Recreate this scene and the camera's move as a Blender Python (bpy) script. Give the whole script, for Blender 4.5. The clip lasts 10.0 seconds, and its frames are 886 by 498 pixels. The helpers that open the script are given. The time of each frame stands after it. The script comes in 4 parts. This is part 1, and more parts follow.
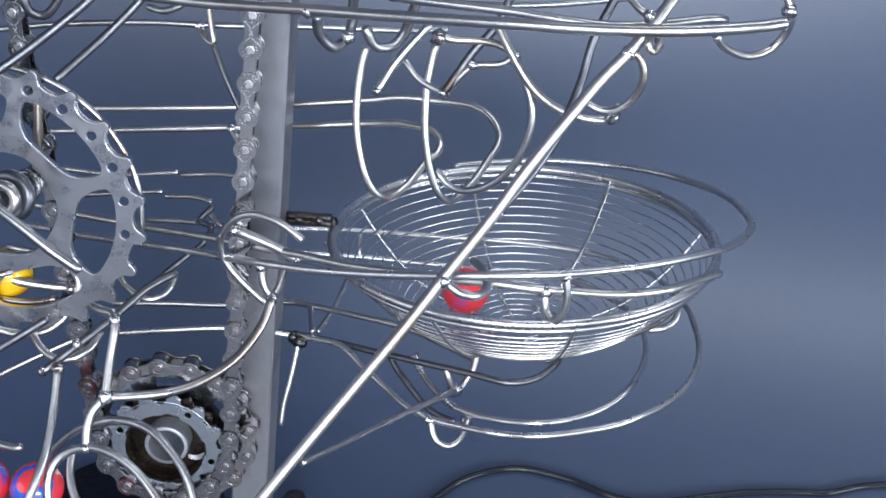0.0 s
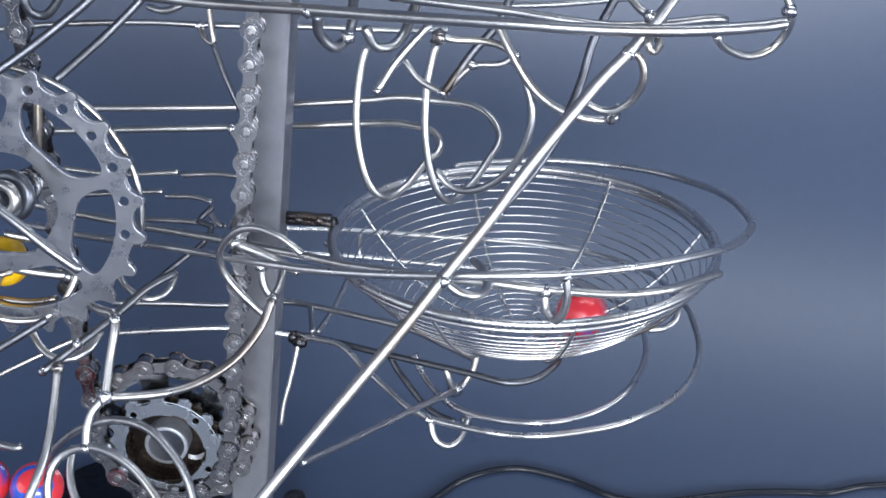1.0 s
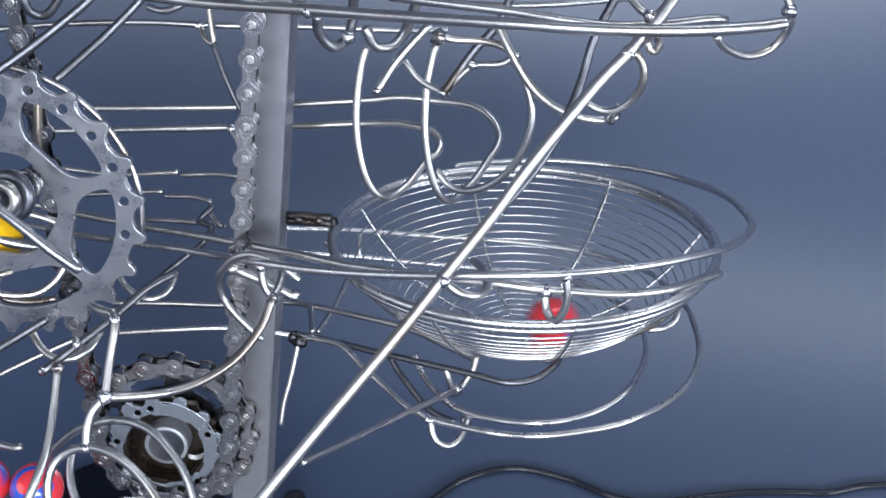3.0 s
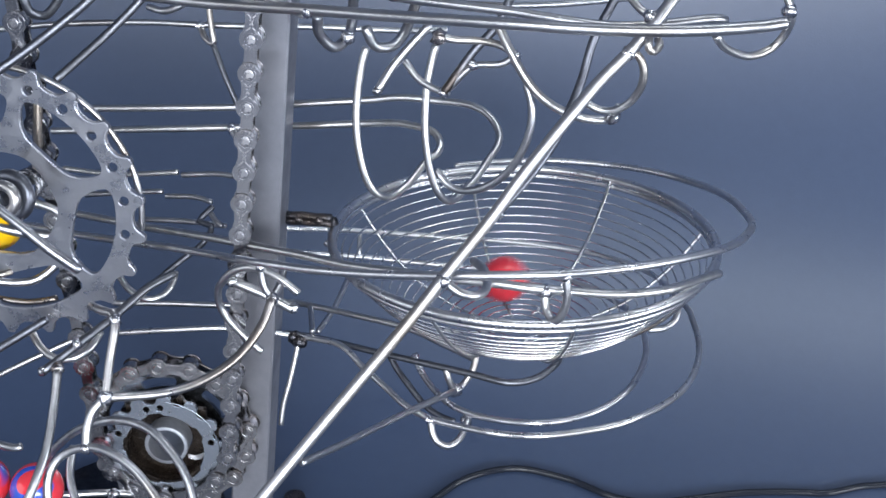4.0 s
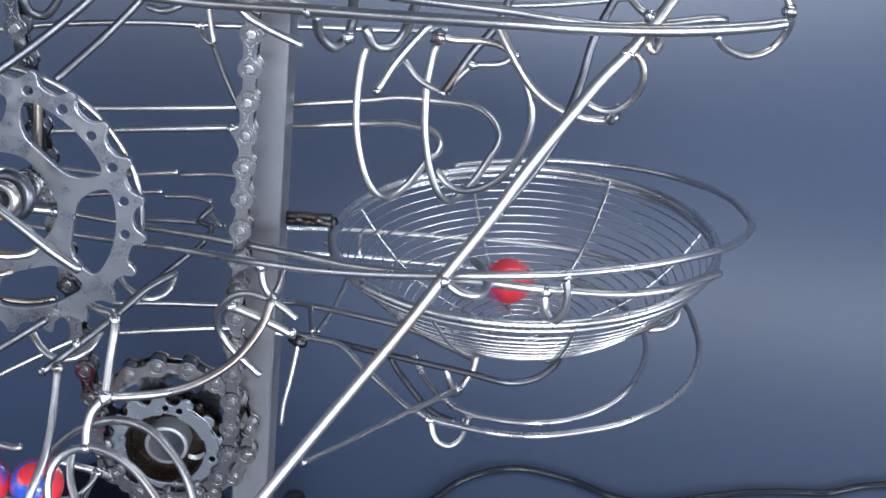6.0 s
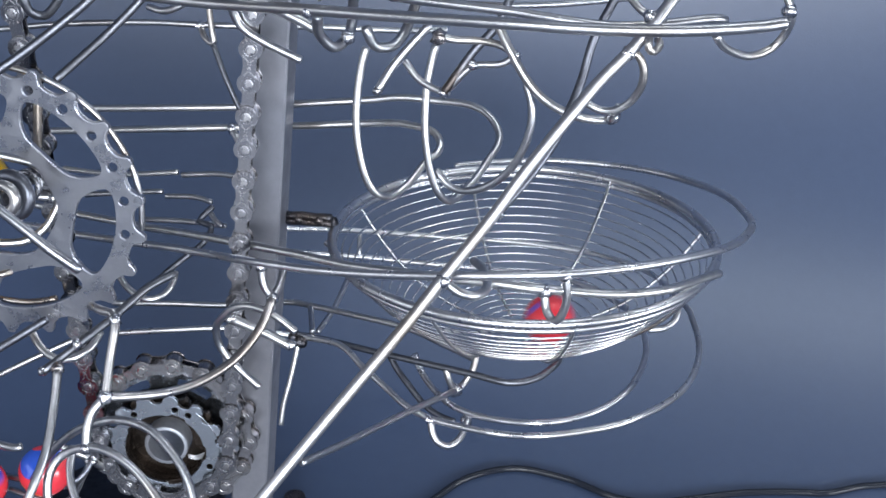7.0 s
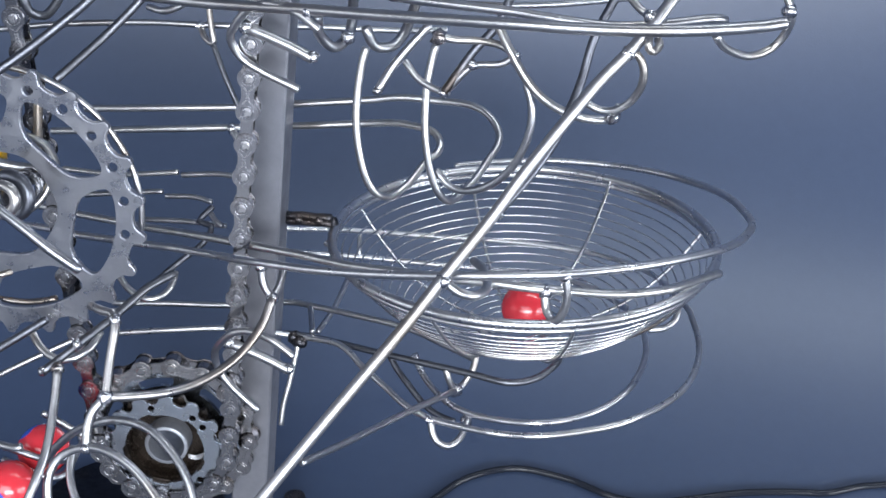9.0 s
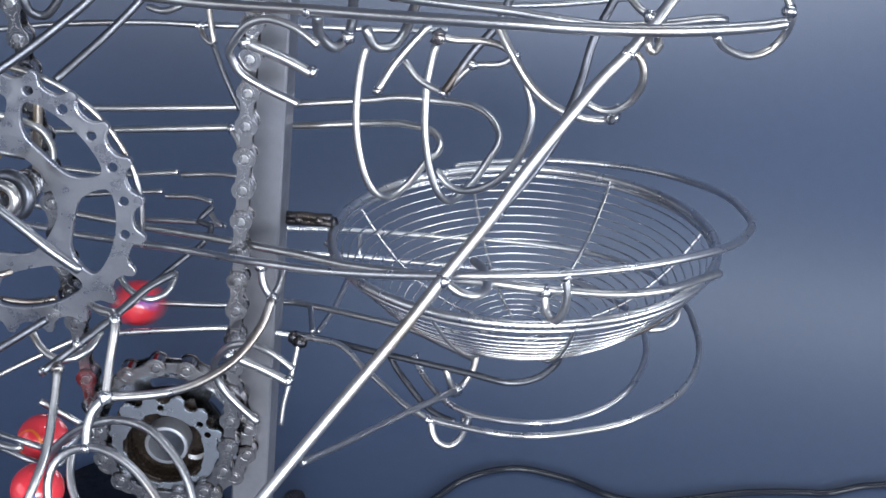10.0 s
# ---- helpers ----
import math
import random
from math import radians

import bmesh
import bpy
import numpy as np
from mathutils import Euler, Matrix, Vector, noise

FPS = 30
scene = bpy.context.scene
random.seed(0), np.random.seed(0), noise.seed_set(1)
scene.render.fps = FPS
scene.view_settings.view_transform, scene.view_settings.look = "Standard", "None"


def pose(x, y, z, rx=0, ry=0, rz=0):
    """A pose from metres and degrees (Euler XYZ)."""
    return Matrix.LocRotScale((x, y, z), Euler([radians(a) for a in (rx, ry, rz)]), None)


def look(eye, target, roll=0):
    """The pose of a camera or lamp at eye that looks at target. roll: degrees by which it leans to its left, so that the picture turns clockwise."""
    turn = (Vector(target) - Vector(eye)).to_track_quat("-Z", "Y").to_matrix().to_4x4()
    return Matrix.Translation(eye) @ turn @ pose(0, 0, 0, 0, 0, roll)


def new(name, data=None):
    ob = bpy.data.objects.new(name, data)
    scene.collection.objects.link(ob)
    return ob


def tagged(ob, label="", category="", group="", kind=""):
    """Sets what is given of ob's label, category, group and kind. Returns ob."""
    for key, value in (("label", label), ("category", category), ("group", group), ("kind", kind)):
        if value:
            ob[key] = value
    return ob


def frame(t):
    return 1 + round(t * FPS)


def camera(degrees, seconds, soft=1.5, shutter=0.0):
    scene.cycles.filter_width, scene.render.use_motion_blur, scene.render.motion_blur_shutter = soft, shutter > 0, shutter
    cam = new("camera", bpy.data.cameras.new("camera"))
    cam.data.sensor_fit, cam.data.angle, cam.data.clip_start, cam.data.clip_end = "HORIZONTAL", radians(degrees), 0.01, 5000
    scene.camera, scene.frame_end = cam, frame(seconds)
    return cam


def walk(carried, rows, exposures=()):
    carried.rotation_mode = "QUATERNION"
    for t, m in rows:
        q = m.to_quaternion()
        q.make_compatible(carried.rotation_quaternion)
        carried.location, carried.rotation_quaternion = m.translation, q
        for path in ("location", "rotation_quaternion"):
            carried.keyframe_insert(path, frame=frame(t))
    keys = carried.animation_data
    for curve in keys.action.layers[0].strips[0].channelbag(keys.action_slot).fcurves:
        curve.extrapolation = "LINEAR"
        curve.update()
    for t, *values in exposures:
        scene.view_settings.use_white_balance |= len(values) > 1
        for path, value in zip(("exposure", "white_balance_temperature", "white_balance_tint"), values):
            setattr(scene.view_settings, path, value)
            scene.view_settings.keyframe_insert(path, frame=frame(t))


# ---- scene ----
cam = camera(39.23, 10.0, soft=1.6, shutter=0.7)
EYE = (0.0, 0.0, 0.350)
CAM_POSE = Matrix.Translation(EYE) @ pose(0, 0, 0, 90 - 23.163, 0, 0) @ pose(0, 0, 0, 0, 0, 3.91)
walk(cam, [(0.0, CAM_POSE), (10.0, CAM_POSE)], exposures=[(0.0, 0.88), (10.0, 0.88)])

# ---- light: a studio with soft boxes in front, at both sides and above ----
world = bpy.data.worlds.new("studio_air")
world.use_nodes = True
world.node_tree.nodes["Background"].inputs["Color"].default_value = (0.55, 0.66, 0.95, 1)
world.node_tree.nodes["Background"].inputs["Strength"].default_value = 0.06
scene.world = world


def area(name, eye, target, sx, sy, watts, colour):
    lamp = bpy.data.lights.new(name, "AREA")
    lamp.shape, lamp.size, lamp.size_y, lamp.energy, lamp.color = "RECTANGLE", sx, sy, watts, colour
    ob = new(name, lamp)
    ob.matrix_basis = look(eye, target)
    return ob


area("softbox_key", (-0.08, -0.66, 0.44), (0.08, 0.45, 0.22), 0.95, 0.66, 5.8, (0.87, 0.925, 1.0))
area("softbox_side", (-0.95, -0.05, 0.30), (-0.05, 0.45, 0.24), 0.70, 0.50, 1.1, (0.87, 0.92, 1.0))
area("softbox_right", (1.00, -0.06, 0.18), (0.05, 0.46, 0.18), 0.60, 0.30, 4.2, (0.87, 0.925, 1.0))
area("softbox_front", (0.28, -0.90, 0.26), (0.06, 0.45, 0.26), 0.85, 0.30, 8.9, (0.87, 0.925, 1.0))
area("softbox_top", (0.55, 0.46, 1.05), (0.53, 0.62, 0.10), 1.20, 0.09, 1.9, (0.87, 0.945, 1.0))


# ---- materials ----
def nodes_of(name):
    m = bpy.data.materials.new(name)
    m.use_nodes = True
    nt = m.node_tree
    return m, nt, nt.nodes["Principled BSDF"]


def add_node(nt, kind, **settings):
    n = nt.nodes.new(kind)
    for k, v in settings.items():
        n.inputs[k].default_value = v
    return n


def ramp(nt, fac, stops):
    r = nt.nodes.new("ShaderNodeValToRGB")
    while len(r.color_ramp.elements) < len(stops):
        r.color_ramp.elements.new(0.5)
    for el, (p, c) in zip(r.color_ramp.elements, stops):
        el.position, el.color = p, c if len(c) == 4 else (*c, 1)
    nt.links.new(fac, r.inputs["Fac"])
    return r.outputs["Color"]


def steel(name, base, tint, rough, scale=120.0, bump=0.15, tint_from=0.62, metal=1.0, spread=0.05, wave=0.0, mottle=0.25):
    """Bare metal: stains, a finer mottle, a shade of its own for each piece, worn gloss and hand-worked unevenness."""
    m, nt, b = nodes_of(name)
    tc = nt.nodes.new("ShaderNodeTexCoord")
    big = add_node(nt, "ShaderNodeTexNoise", Scale=scale * 0.35, Detail=3.0)
    mid = add_node(nt, "ShaderNodeTexNoise", Scale=scale * 3.0, Detail=4.0, Roughness=0.65)
    fine = add_node(nt, "ShaderNodeTexNoise", Scale=scale * 14.0, Detail=4.0)
    for n in (big, mid, fine):
        nt.links.new(tc.outputs["Object"], n.inputs["Vector"])
    stain = ramp(nt, big.outputs["Fac"], [(0.0, base), (tint_from, base), (min(1.0, tint_from + 0.16), tint)])
    dull = ramp(nt, mid.outputs["Fac"], [(0.30, (1 - mottle,) * 3), (0.62, (1.0,) * 3)])
    own = nt.nodes.new("ShaderNodeObjectInfo")
    shade = ramp(nt, own.outputs["Random"], [(0.0, (0.80, 0.80, 0.82)), (1.0, (1.0, 0.99, 0.97))])
    for k, layer in enumerate((dull, shade)):
        mix = nt.nodes.new("ShaderNodeMix")
        mix.data_type, mix.blend_type = "RGBA", "MULTIPLY"
        mix.inputs["Factor"].default_value = 1.0
        nt.links.new(stain, mix.inputs[6])
        nt.links.new(layer, mix.inputs[7])
        stain = mix.outputs[2]
    nt.links.new(stain, b.inputs["Base Color"])
    lo, hi = max(0.05, rough - spread), rough + 2 * spread
    nt.links.new(ramp(nt, mid.outputs["Fac"], [(0.35, (hi,) * 3), (0.62, (lo,) * 3)]), b.inputs["Roughness"])
    b.inputs["Metallic"].default_value = metal
    bp = add_node(nt, "ShaderNodeBump", Strength=bump, Distance=0.0003)
    nt.links.new(fine.outputs["Fac"], bp.inputs["Height"])
    slow = add_node(nt, "ShaderNodeBump", Strength=0.015 + wave, Distance=0.0016)
    nt.links.new(mid.outputs["Fac"], slow.inputs["Height"])
    nt.links.new(slow.outputs["Normal"], bp.inputs["Normal"])
    nt.links.new(bp.outputs["Normal"], b.inputs["Normal"])
    return m


WIRE = steel("polished_wire", (0.66, 0.66, 0.67), (0.52, 0.45, 0.38), 0.31, 60, 0.02, 0.54, 1.0, 0.03, 0.0, 0.22)
TINTED = steel("heat_tinted_wire", (0.64, 0.62, 0.61), (0.52, 0.44, 0.36), 0.30, 34, 0.02, 0.48, 1.0, 0.03, 0.0, 0.22)
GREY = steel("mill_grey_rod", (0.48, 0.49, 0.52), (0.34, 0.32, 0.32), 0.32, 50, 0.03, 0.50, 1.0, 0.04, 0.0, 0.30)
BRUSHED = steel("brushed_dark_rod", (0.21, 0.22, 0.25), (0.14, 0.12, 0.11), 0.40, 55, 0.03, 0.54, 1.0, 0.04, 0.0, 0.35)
BRIGHT = steel("bright_wire", (0.78, 0.78, 0.80), (0.64, 0.60, 0.55), 0.30, 60, 0.02, 0.58, 1.0, 0.03, 0.0, 0.15)
RINGS = steel("polished_strainer_wire", (0.92, 0.92, 0.93), (0.82, 0.75, 0.66), 0.20, 60, 0.0, 0.54, 1.0, 0.02, 0.0, 0.15)
WELD = steel("weld_bead", (0.74, 0.74, 0.77), (0.36, 0.29, 0.26), 0.20, 200, 0.25, 0.55)
SCALE = steel("scorched_steel", (0.09, 0.09, 0.10), (0.22, 0.18, 0.16), 0.30, 200, 0.4, 0.52)
CHAIN = steel("nickel_chain", (0.31, 0.31, 0.33), (0.23, 0.20, 0.19), 0.17, 70, 0.0, 0.58, 1.0, 0.02, 0.0, 0.12)
GREASED = steel("greasy_chain", (0.44, 0.43, 0.44), (0.14, 0.11, 0.10), 0.18, 70, 0.0, 0.54, 1.0, 0.03, 0.0, 0.25)
COG = steel("blued_cog_steel", (0.52, 0.56, 0.62), (0.32, 0.30, 0.31), 0.23, 50, 0.01, 0.60, 1.0, 0.03, 0.0, 0.12)
GREASE = steel("brown_greasy_steel", (0.075, 0.058, 0.046), (0.035, 0.028, 0.024), 0.26, 110, 0.05, 0.48, 0.8, 0.05, 0.05, 0.4)
PIN = steel("pin_steel", (0.38, 0.38, 0.40), (0.26, 0.24, 0.24), 0.26, 200, 0.1, 0.55)
PLATE = steel("stamped_alloy", (0.58, 0.59, 0.63), (0.36, 0.24, 0.16), 0.30, 45, 0.08, 0.62, 0.95, 0.05, 0.02, 0.15)
POST = steel("galvanised_bar", (0.29, 0.295, 0.33), (0.25, 0.26, 0.30), 0.36, 34, 0.05, 0.55, 0.6, 0.05, 0.0, 0.14)
SATIN = steel("satin_brace_rod", (0.60, 0.60, 0.62), (0.46, 0.42, 0.38), 0.40, 50, 0.03, 0.56, 1.0, 0.03, 0.0, 0.22)
TUBE = steel("dull_hub_tube", (0.42, 0.44, 0.48), (0.30, 0.29, 0.30), 0.38, 60, 0.03, 0.55, 0.5, 0.04)
DARK = steel("oily_iron", (0.05, 0.05, 0.06), (0.10, 0.08, 0.07), 0.40, 120, 0.08, 0.5)


def red_end():
    """Nickel link whose colour turns partly red over its leading eye, with a ragged edge."""
    m = CHAIN.copy()
    m.name = "red_smeared_nickel"
    nt = m.node_tree
    b = nt.nodes["Principled BSDF"]
    tc = nt.nodes.new("ShaderNodeTexCoord")
    cut = nt.nodes.new("ShaderNodeSeparateXYZ")
    nt.links.new(tc.outputs["Object"], cut.inputs["Vector"])
    ragged = add_node(nt, "ShaderNodeTexNoise", Scale=420.0, Detail=3.0)
    nt.links.new(tc.outputs["Object"], ragged.inputs["Vector"])
    edge = nt.nodes.new("ShaderNodeMath")
    edge.operation = "MULTIPLY_ADD"
    edge.inputs[1].default_value = 0.008
    nt.links.new(ragged.outputs["Fac"], edge.inputs[0])
    nt.links.new(cut.outputs["Y"], edge.inputs[2])
    where = nt.nodes.new("ShaderNodeMapRange")
    where.inputs["From Min"].default_value, where.inputs["From Max"].default_value = 0.0062, 0.0086
    where.inputs["To Max"].default_value = 0.34
    nt.links.new(edge.outputs[0], where.inputs["Value"])
    mix = nt.nodes.new("ShaderNodeMix")
    mix.data_type = "RGBA"
    nt.links.new(where.outputs["Result"], mix.inputs["Factor"])
    nt.links.new(b.inputs["Base Color"].links[0].from_socket, mix.inputs[6])
    mix.inputs[7].default_value = (0.50, 0.05, 0.06, 1)
    nt.links.new(mix.outputs[2], b.inputs["Base Color"])
    return m


RED_END = red_end()


def backdrop_paper():
    m, nt, b = nodes_of("backdrop_paper")
    tc = nt.nodes.new("ShaderNodeTexCoord")
    n1 = add_node(nt, "ShaderNodeTexNoise", Scale=6.0, Detail=3.0)
    n2 = add_node(nt, "ShaderNodeTexNoise", Scale=900.0, Detail=2.0)
    for n in (n1, n2):
        nt.links.new(tc.outputs["Object"], n.inputs["Vector"])
    nt.links.new(ramp(nt, n1.outputs["Fac"], [(0.3, (0.037, 0.059, 0.113)), (0.7, (0.042, 0.064, 0.121))]), b.inputs["Base Color"])
    n3 = add_node(nt, "ShaderNodeTexNoise", Scale=160.0, Detail=5.0, Roughness=0.7)
    nt.links.new(tc.outputs["Object"], n3.inputs["Vector"])
    mix = nt.nodes.new("ShaderNodeMix")
    mix.data_type, mix.blend_type = "RGBA", "MULTIPLY"
    mix.inputs["Factor"].default_value = 1.0
    base = b.inputs["Base Color"].links[0].from_socket
    nt.links.new(base, mix.inputs[6])
    nt.links.new(ramp(nt, n3.outputs["Fac"], [(0.25, (0.88, 0.88, 0.90)), (0.75, (1.0, 1.0, 1.0))]), mix.inputs[7])
    nt.links.new(mix.outputs[2], b.inputs["Base Color"])
    b.inputs["Roughness"].default_value = 0.39
    b.inputs["Specular IOR Level"].default_value = 1.0
    bp = add_node(nt, "ShaderNodeBump", Strength=0.1, Distance=0.0005)
    nt.links.new(n2.outputs["Fac"], bp.inputs["Height"])
    nt.links.new(bp.outputs["Normal"], b.inputs["Normal"])
    return m


def swirl(name, stops, seed, scale=42.0):
    """Glazed marble: bands of colour twisted by noise."""
    m, nt, b = nodes_of(name)
    tc = nt.nodes.new("ShaderNodeTexCoord")
    mp = nt.nodes.new("ShaderNodeMapping")
    mp.inputs["Location"].default_value = (seed * 0.013, seed * 0.007, 0)
    nt.links.new(tc.outputs["Object"], mp.inputs["Vector"])
    n = add_node(nt, "ShaderNodeTexNoise", Scale=scale, Detail=0.0, Distortion=0.9)
    nt.links.new(mp.outputs["Vector"], n.inputs["Vector"])
    nt.links.new(ramp(nt, n.outputs["Fac"], stops), b.inputs["Base Color"])
    b.inputs["Roughness"].default_value = 0.16
    b.inputs["Coat Weight"].default_value = 0.6
    b.inputs["Coat Roughness"].default_value = 0.06
    return m


RED, ORANGE, BLUE, YELLOW, BLACK = (0.68, 0.040, 0.055), (0.75, 0.16, 0.02), (0.03, 0.09, 0.50), (0.85, 0.50, 0.01), (0.03, 0.02, 0.015)
RED_SWIRL = swirl("red_blue_glaze", [(0.0, BLUE), (0.34, BLUE), (0.36, RED), (0.62, RED), (0.63, ORANGE), (0.66, ORANGE), (0.67, RED)], 1)
RED_ORANGE = swirl("red_orange_glaze", [(0.0, BLUE), (0.32, BLUE), (0.33, RED), (0.56, RED), (0.57, ORANGE), (0.605, ORANGE), (0.615, RED)], 5, 42.0)
YELLOW_SWIRL = swirl("yellow_black_glaze", [(0.0, BLACK), (0.34, BLACK), (0.37, YELLOW), (0.64, YELLOW), (0.67, ORANGE)], 9)

RUBBER, nt_r, b_r = nodes_of("black_cable_sheath")
rn = add_node(nt_r, "ShaderNodeTexNoise", Scale=400.0)
nt_r.links.new(ramp(nt_r, rn.outputs["Fac"], [(0.3, (0.008, 0.010, 0.015)), (0.7, (0.018, 0.021, 0.030))]), b_r.inputs["Base Color"])
b_r.inputs["Roughness"].default_value = 0.16
b_r.inputs["Specular IOR Level"].default_value = 0.35
ROOM, nt_w, b_w = nodes_of("grey_studio_wall")
wn = add_node(nt_w, "ShaderNodeTexNoise", Scale=5.0)
nt_w.links.new(ramp(nt_w, wn.outputs["Fac"], [(0.3, (0.56, 0.59, 0.66)), (0.7, (0.62, 0.65, 0.72))]), b_w.inputs["Base Color"])
b_w.inputs["Roughness"].default_value = 0.9


# ---- mesh helpers (millimetres in, metres out) ----
MM = 0.001


FLAT = {"outer_plate", "outer_plate_back", "inner_plate", "inner_plate_back", "chainring", "front_cog", "rear_cog", "post"}


def mesh_of(name, bm, material, smooth=True):
    me = bpy.data.meshes.new(name)
    bm.to_mesh(me)
    bm.free()
    for p in me.polygons:
        p.use_smooth = smooth
    if smooth:
        me.set_sharp_from_angle(angle=radians(30 if name in FLAT else 75))
    me.materials.append(material)
    return me


def part(name, bm, material, parent, label="", smooth=True):
    me = bm if isinstance(bm, bpy.types.Mesh) else mesh_of(name, bm, material, smooth)
    ob = new(name, me)
    ob.parent = parent
    return tagged(ob, label)


def spline(pts, closed=False, step=2.0):
    """Even Catmull-Rom points through the bends of a wire."""
    p = [Vector(q) for q in pts]
    n, out = len(p), []
    for i in range(n if closed else n - 1):
        a, b, c, d = (p[(i - 1) % n], p[i], p[(i + 1) % n], p[(i + 2) % n]) if closed else (p[max(i - 1, 0)], p[i], p[i + 1], p[min(i + 2, n - 1)])
        if not closed and i == 0:
            a = b + (b - c)
        if not closed and i == n - 2:
            d = c + (c - b)
        k = max(2, int((c - b).length / step))
        for j in range(k):
            t = j / k
            out.append(0.5 * ((2 * b) + (c - a) * t + (2 * a - 5 * b + 4 * c - d) * t * t + (3 * b - a - 3 * c + d) * t ** 3))
    if not closed:
        out.append(p[-1])
    return out


def tube(pts, dia, sides=10, closed=False, bm=None):
    """A round wire swept along points, with rounded cut ends."""
    bm = bm or bmesh.new()
    n, r = len(pts), dia / 2
    rings, up = [], None
    for i, q in enumerate(pts):
        a, b = (pts[i - 1], pts[(i + 1) % n]) if closed else (pts[max(i - 1, 0)], pts[min(i + 1, n - 1)])
        t = (b - a).normalized()
        if up is None:
            up = t.orthogonal().normalized()
        up = (up - t * up.dot(t)).normalized()
        side = t.cross(up)
        steps = [(0.0, 1.0)]
        if not closed and i == 0:
            steps = [(-0.30, 0.55), (-0.12, 0.9), (0.0, 1.0)]
        if not closed and i == n - 1:
            steps = [(0.0, 1.0), (0.12, 0.9), (0.30, 0.55)]
        for push, size in steps:
            rings.append([bm.verts.new((q + t * push * r + (up * math.cos(k * math.tau / sides) + side * math.sin(k * math.tau / sides)) * r * size) * MM) for k in range(sides)])
    for i in range(len(rings) if closed else len(rings) - 1):
        a, b = rings[i], rings[(i + 1) % len(rings)]
        for k in range(sides):
            bm.faces.new((a[k], a[(k + 1) % sides], b[(k + 1) % sides], b[k]))
    if not closed:
        bm.faces.new(rings[0][::-1])
        bm.faces.new(rings[-1])
    bmesh.ops.recalc_face_normals(bm, faces=bm.faces)
    return bm


def wire(name, dia, parent, label, pts, material=None, closed=False, sides=10):
    return part(name, tube(spline(pts, closed), dia, sides, closed), material or WIRE, parent, label)


def blob(centre, r, seed, material=None):
    """A lumpy bead of weld metal."""
    bm = bmesh.new()
    bmesh.ops.create_icosphere(bm, subdivisions=2, radius=1.0)
    for v in bm.verts:
        k = 0.94 + 0.42 * noise.noise(v.co * 2.1 + Vector((seed, seed * 2, 0)))
        v.co = (Vector(centre) + v.co * r * k) * MM
    return bm


def lathe(profile, segs=32, bm=None):
    """Turn a profile of (radius, height) round z."""
    bm = bm or bmesh.new()
    rings = [[bm.verts.new((r * math.cos(a) * MM, r * math.sin(a) * MM, z * MM)) for a in (k * math.tau / segs for k in range(segs))] for r, z in profile]
    for a, b in zip(rings, rings[1:]):
        for k in range(segs):
            bm.faces.new((a[k], a[(k + 1) % segs], b[(k + 1) % segs], b[k]))
    bmesh.ops.recalc_face_normals(bm, faces=bm.faces)
    return bm


def plate(loops, thick, bevel=0.0):
    """A flat plate in xy: the first loop is its outline, the rest are holes. It stands from z = 0 to -thick."""
    bm = bmesh.new()
    edges = []
    for loop in loops:
        vs = [bm.verts.new((x, y, 0)) for x, y in loop]
        edges += [bm.edges.new((vs[i], vs[(i + 1) % len(vs)])) for i in range(len(vs))]
    bmesh.ops.triangle_fill(bm, use_beauty=True, use_dissolve=False, edges=edges, normal=(0, 0, 1))
    top = list(bm.faces)
    made = bmesh.ops.extrude_face_region(bm, geom=top)
    for v in (g for g in made["geom"] if isinstance(g, bmesh.types.BMVert)):
        v.co.z -= thick
    bmesh.ops.scale(bm, vec=(MM, MM, MM), verts=bm.verts)
    bmesh.ops.recalc_face_normals(bm, faces=bm.faces)
    return bm


def circle(r, n, cx=0.0, cy=0.0):
    return [(cx + r * math.cos(k * math.tau / n), cy + r * math.sin(k * math.tau / n)) for k in range(n)]


def axes(origin, x, y, z):
    """A pose from an origin in millimetres and three axes."""
    m = Matrix((x, y, z)).transposed().to_4x4()
    m.translation = Vector(origin) * MM
    return m


# ---- the setting ----
FOOT, BEND = 0.46, 0.28


def sweep():
    """Table and wall of one sheet of paper with a curved foot."""
    prof = [(-1.2, 0.0), (0.2, 0.0), (FOOT, 0.0)]
    prof += [(FOOT + BEND * math.sin(a), BEND - BEND * math.cos(a)) for a in (k * math.pi / 2 / 40 for k in range(1, 41))]
    prof += [(FOOT + BEND, 0.7), (FOOT + BEND, 1.6)]
    bm = bmesh.new()
    rows = [[bm.verts.new((x, y, z)) for x in np.linspace(-1.6, 1.6, 9)] for y, z in prof]
    for a, b in zip(rows, rows[1:]):
        for k in range(8):
            bm.faces.new((a[k], a[k + 1], b[k + 1], b[k]))
    bmesh.ops.recalc_face_normals(bm, faces=bm.faces)
    ob = new("backdrop", mesh_of("backdrop", bm, backdrop_paper()))
    return tagged(ob, "dark blue-grey paper backdrop sweeping from table to wall", "backdrop", kind="structure")


sweep()


def studio_wall(name, size, m):
    bm = bmesh.new()
    bmesh.ops.create_cube(bm, size=1.0, matrix=Matrix.Diagonal((*size, 1)))
    ob = new(name, mesh_of(name, bm, ROOM, False))
    ob.matrix_basis = m
    return tagged(ob, "plain light grey studio wall", "wall", kind="structure")


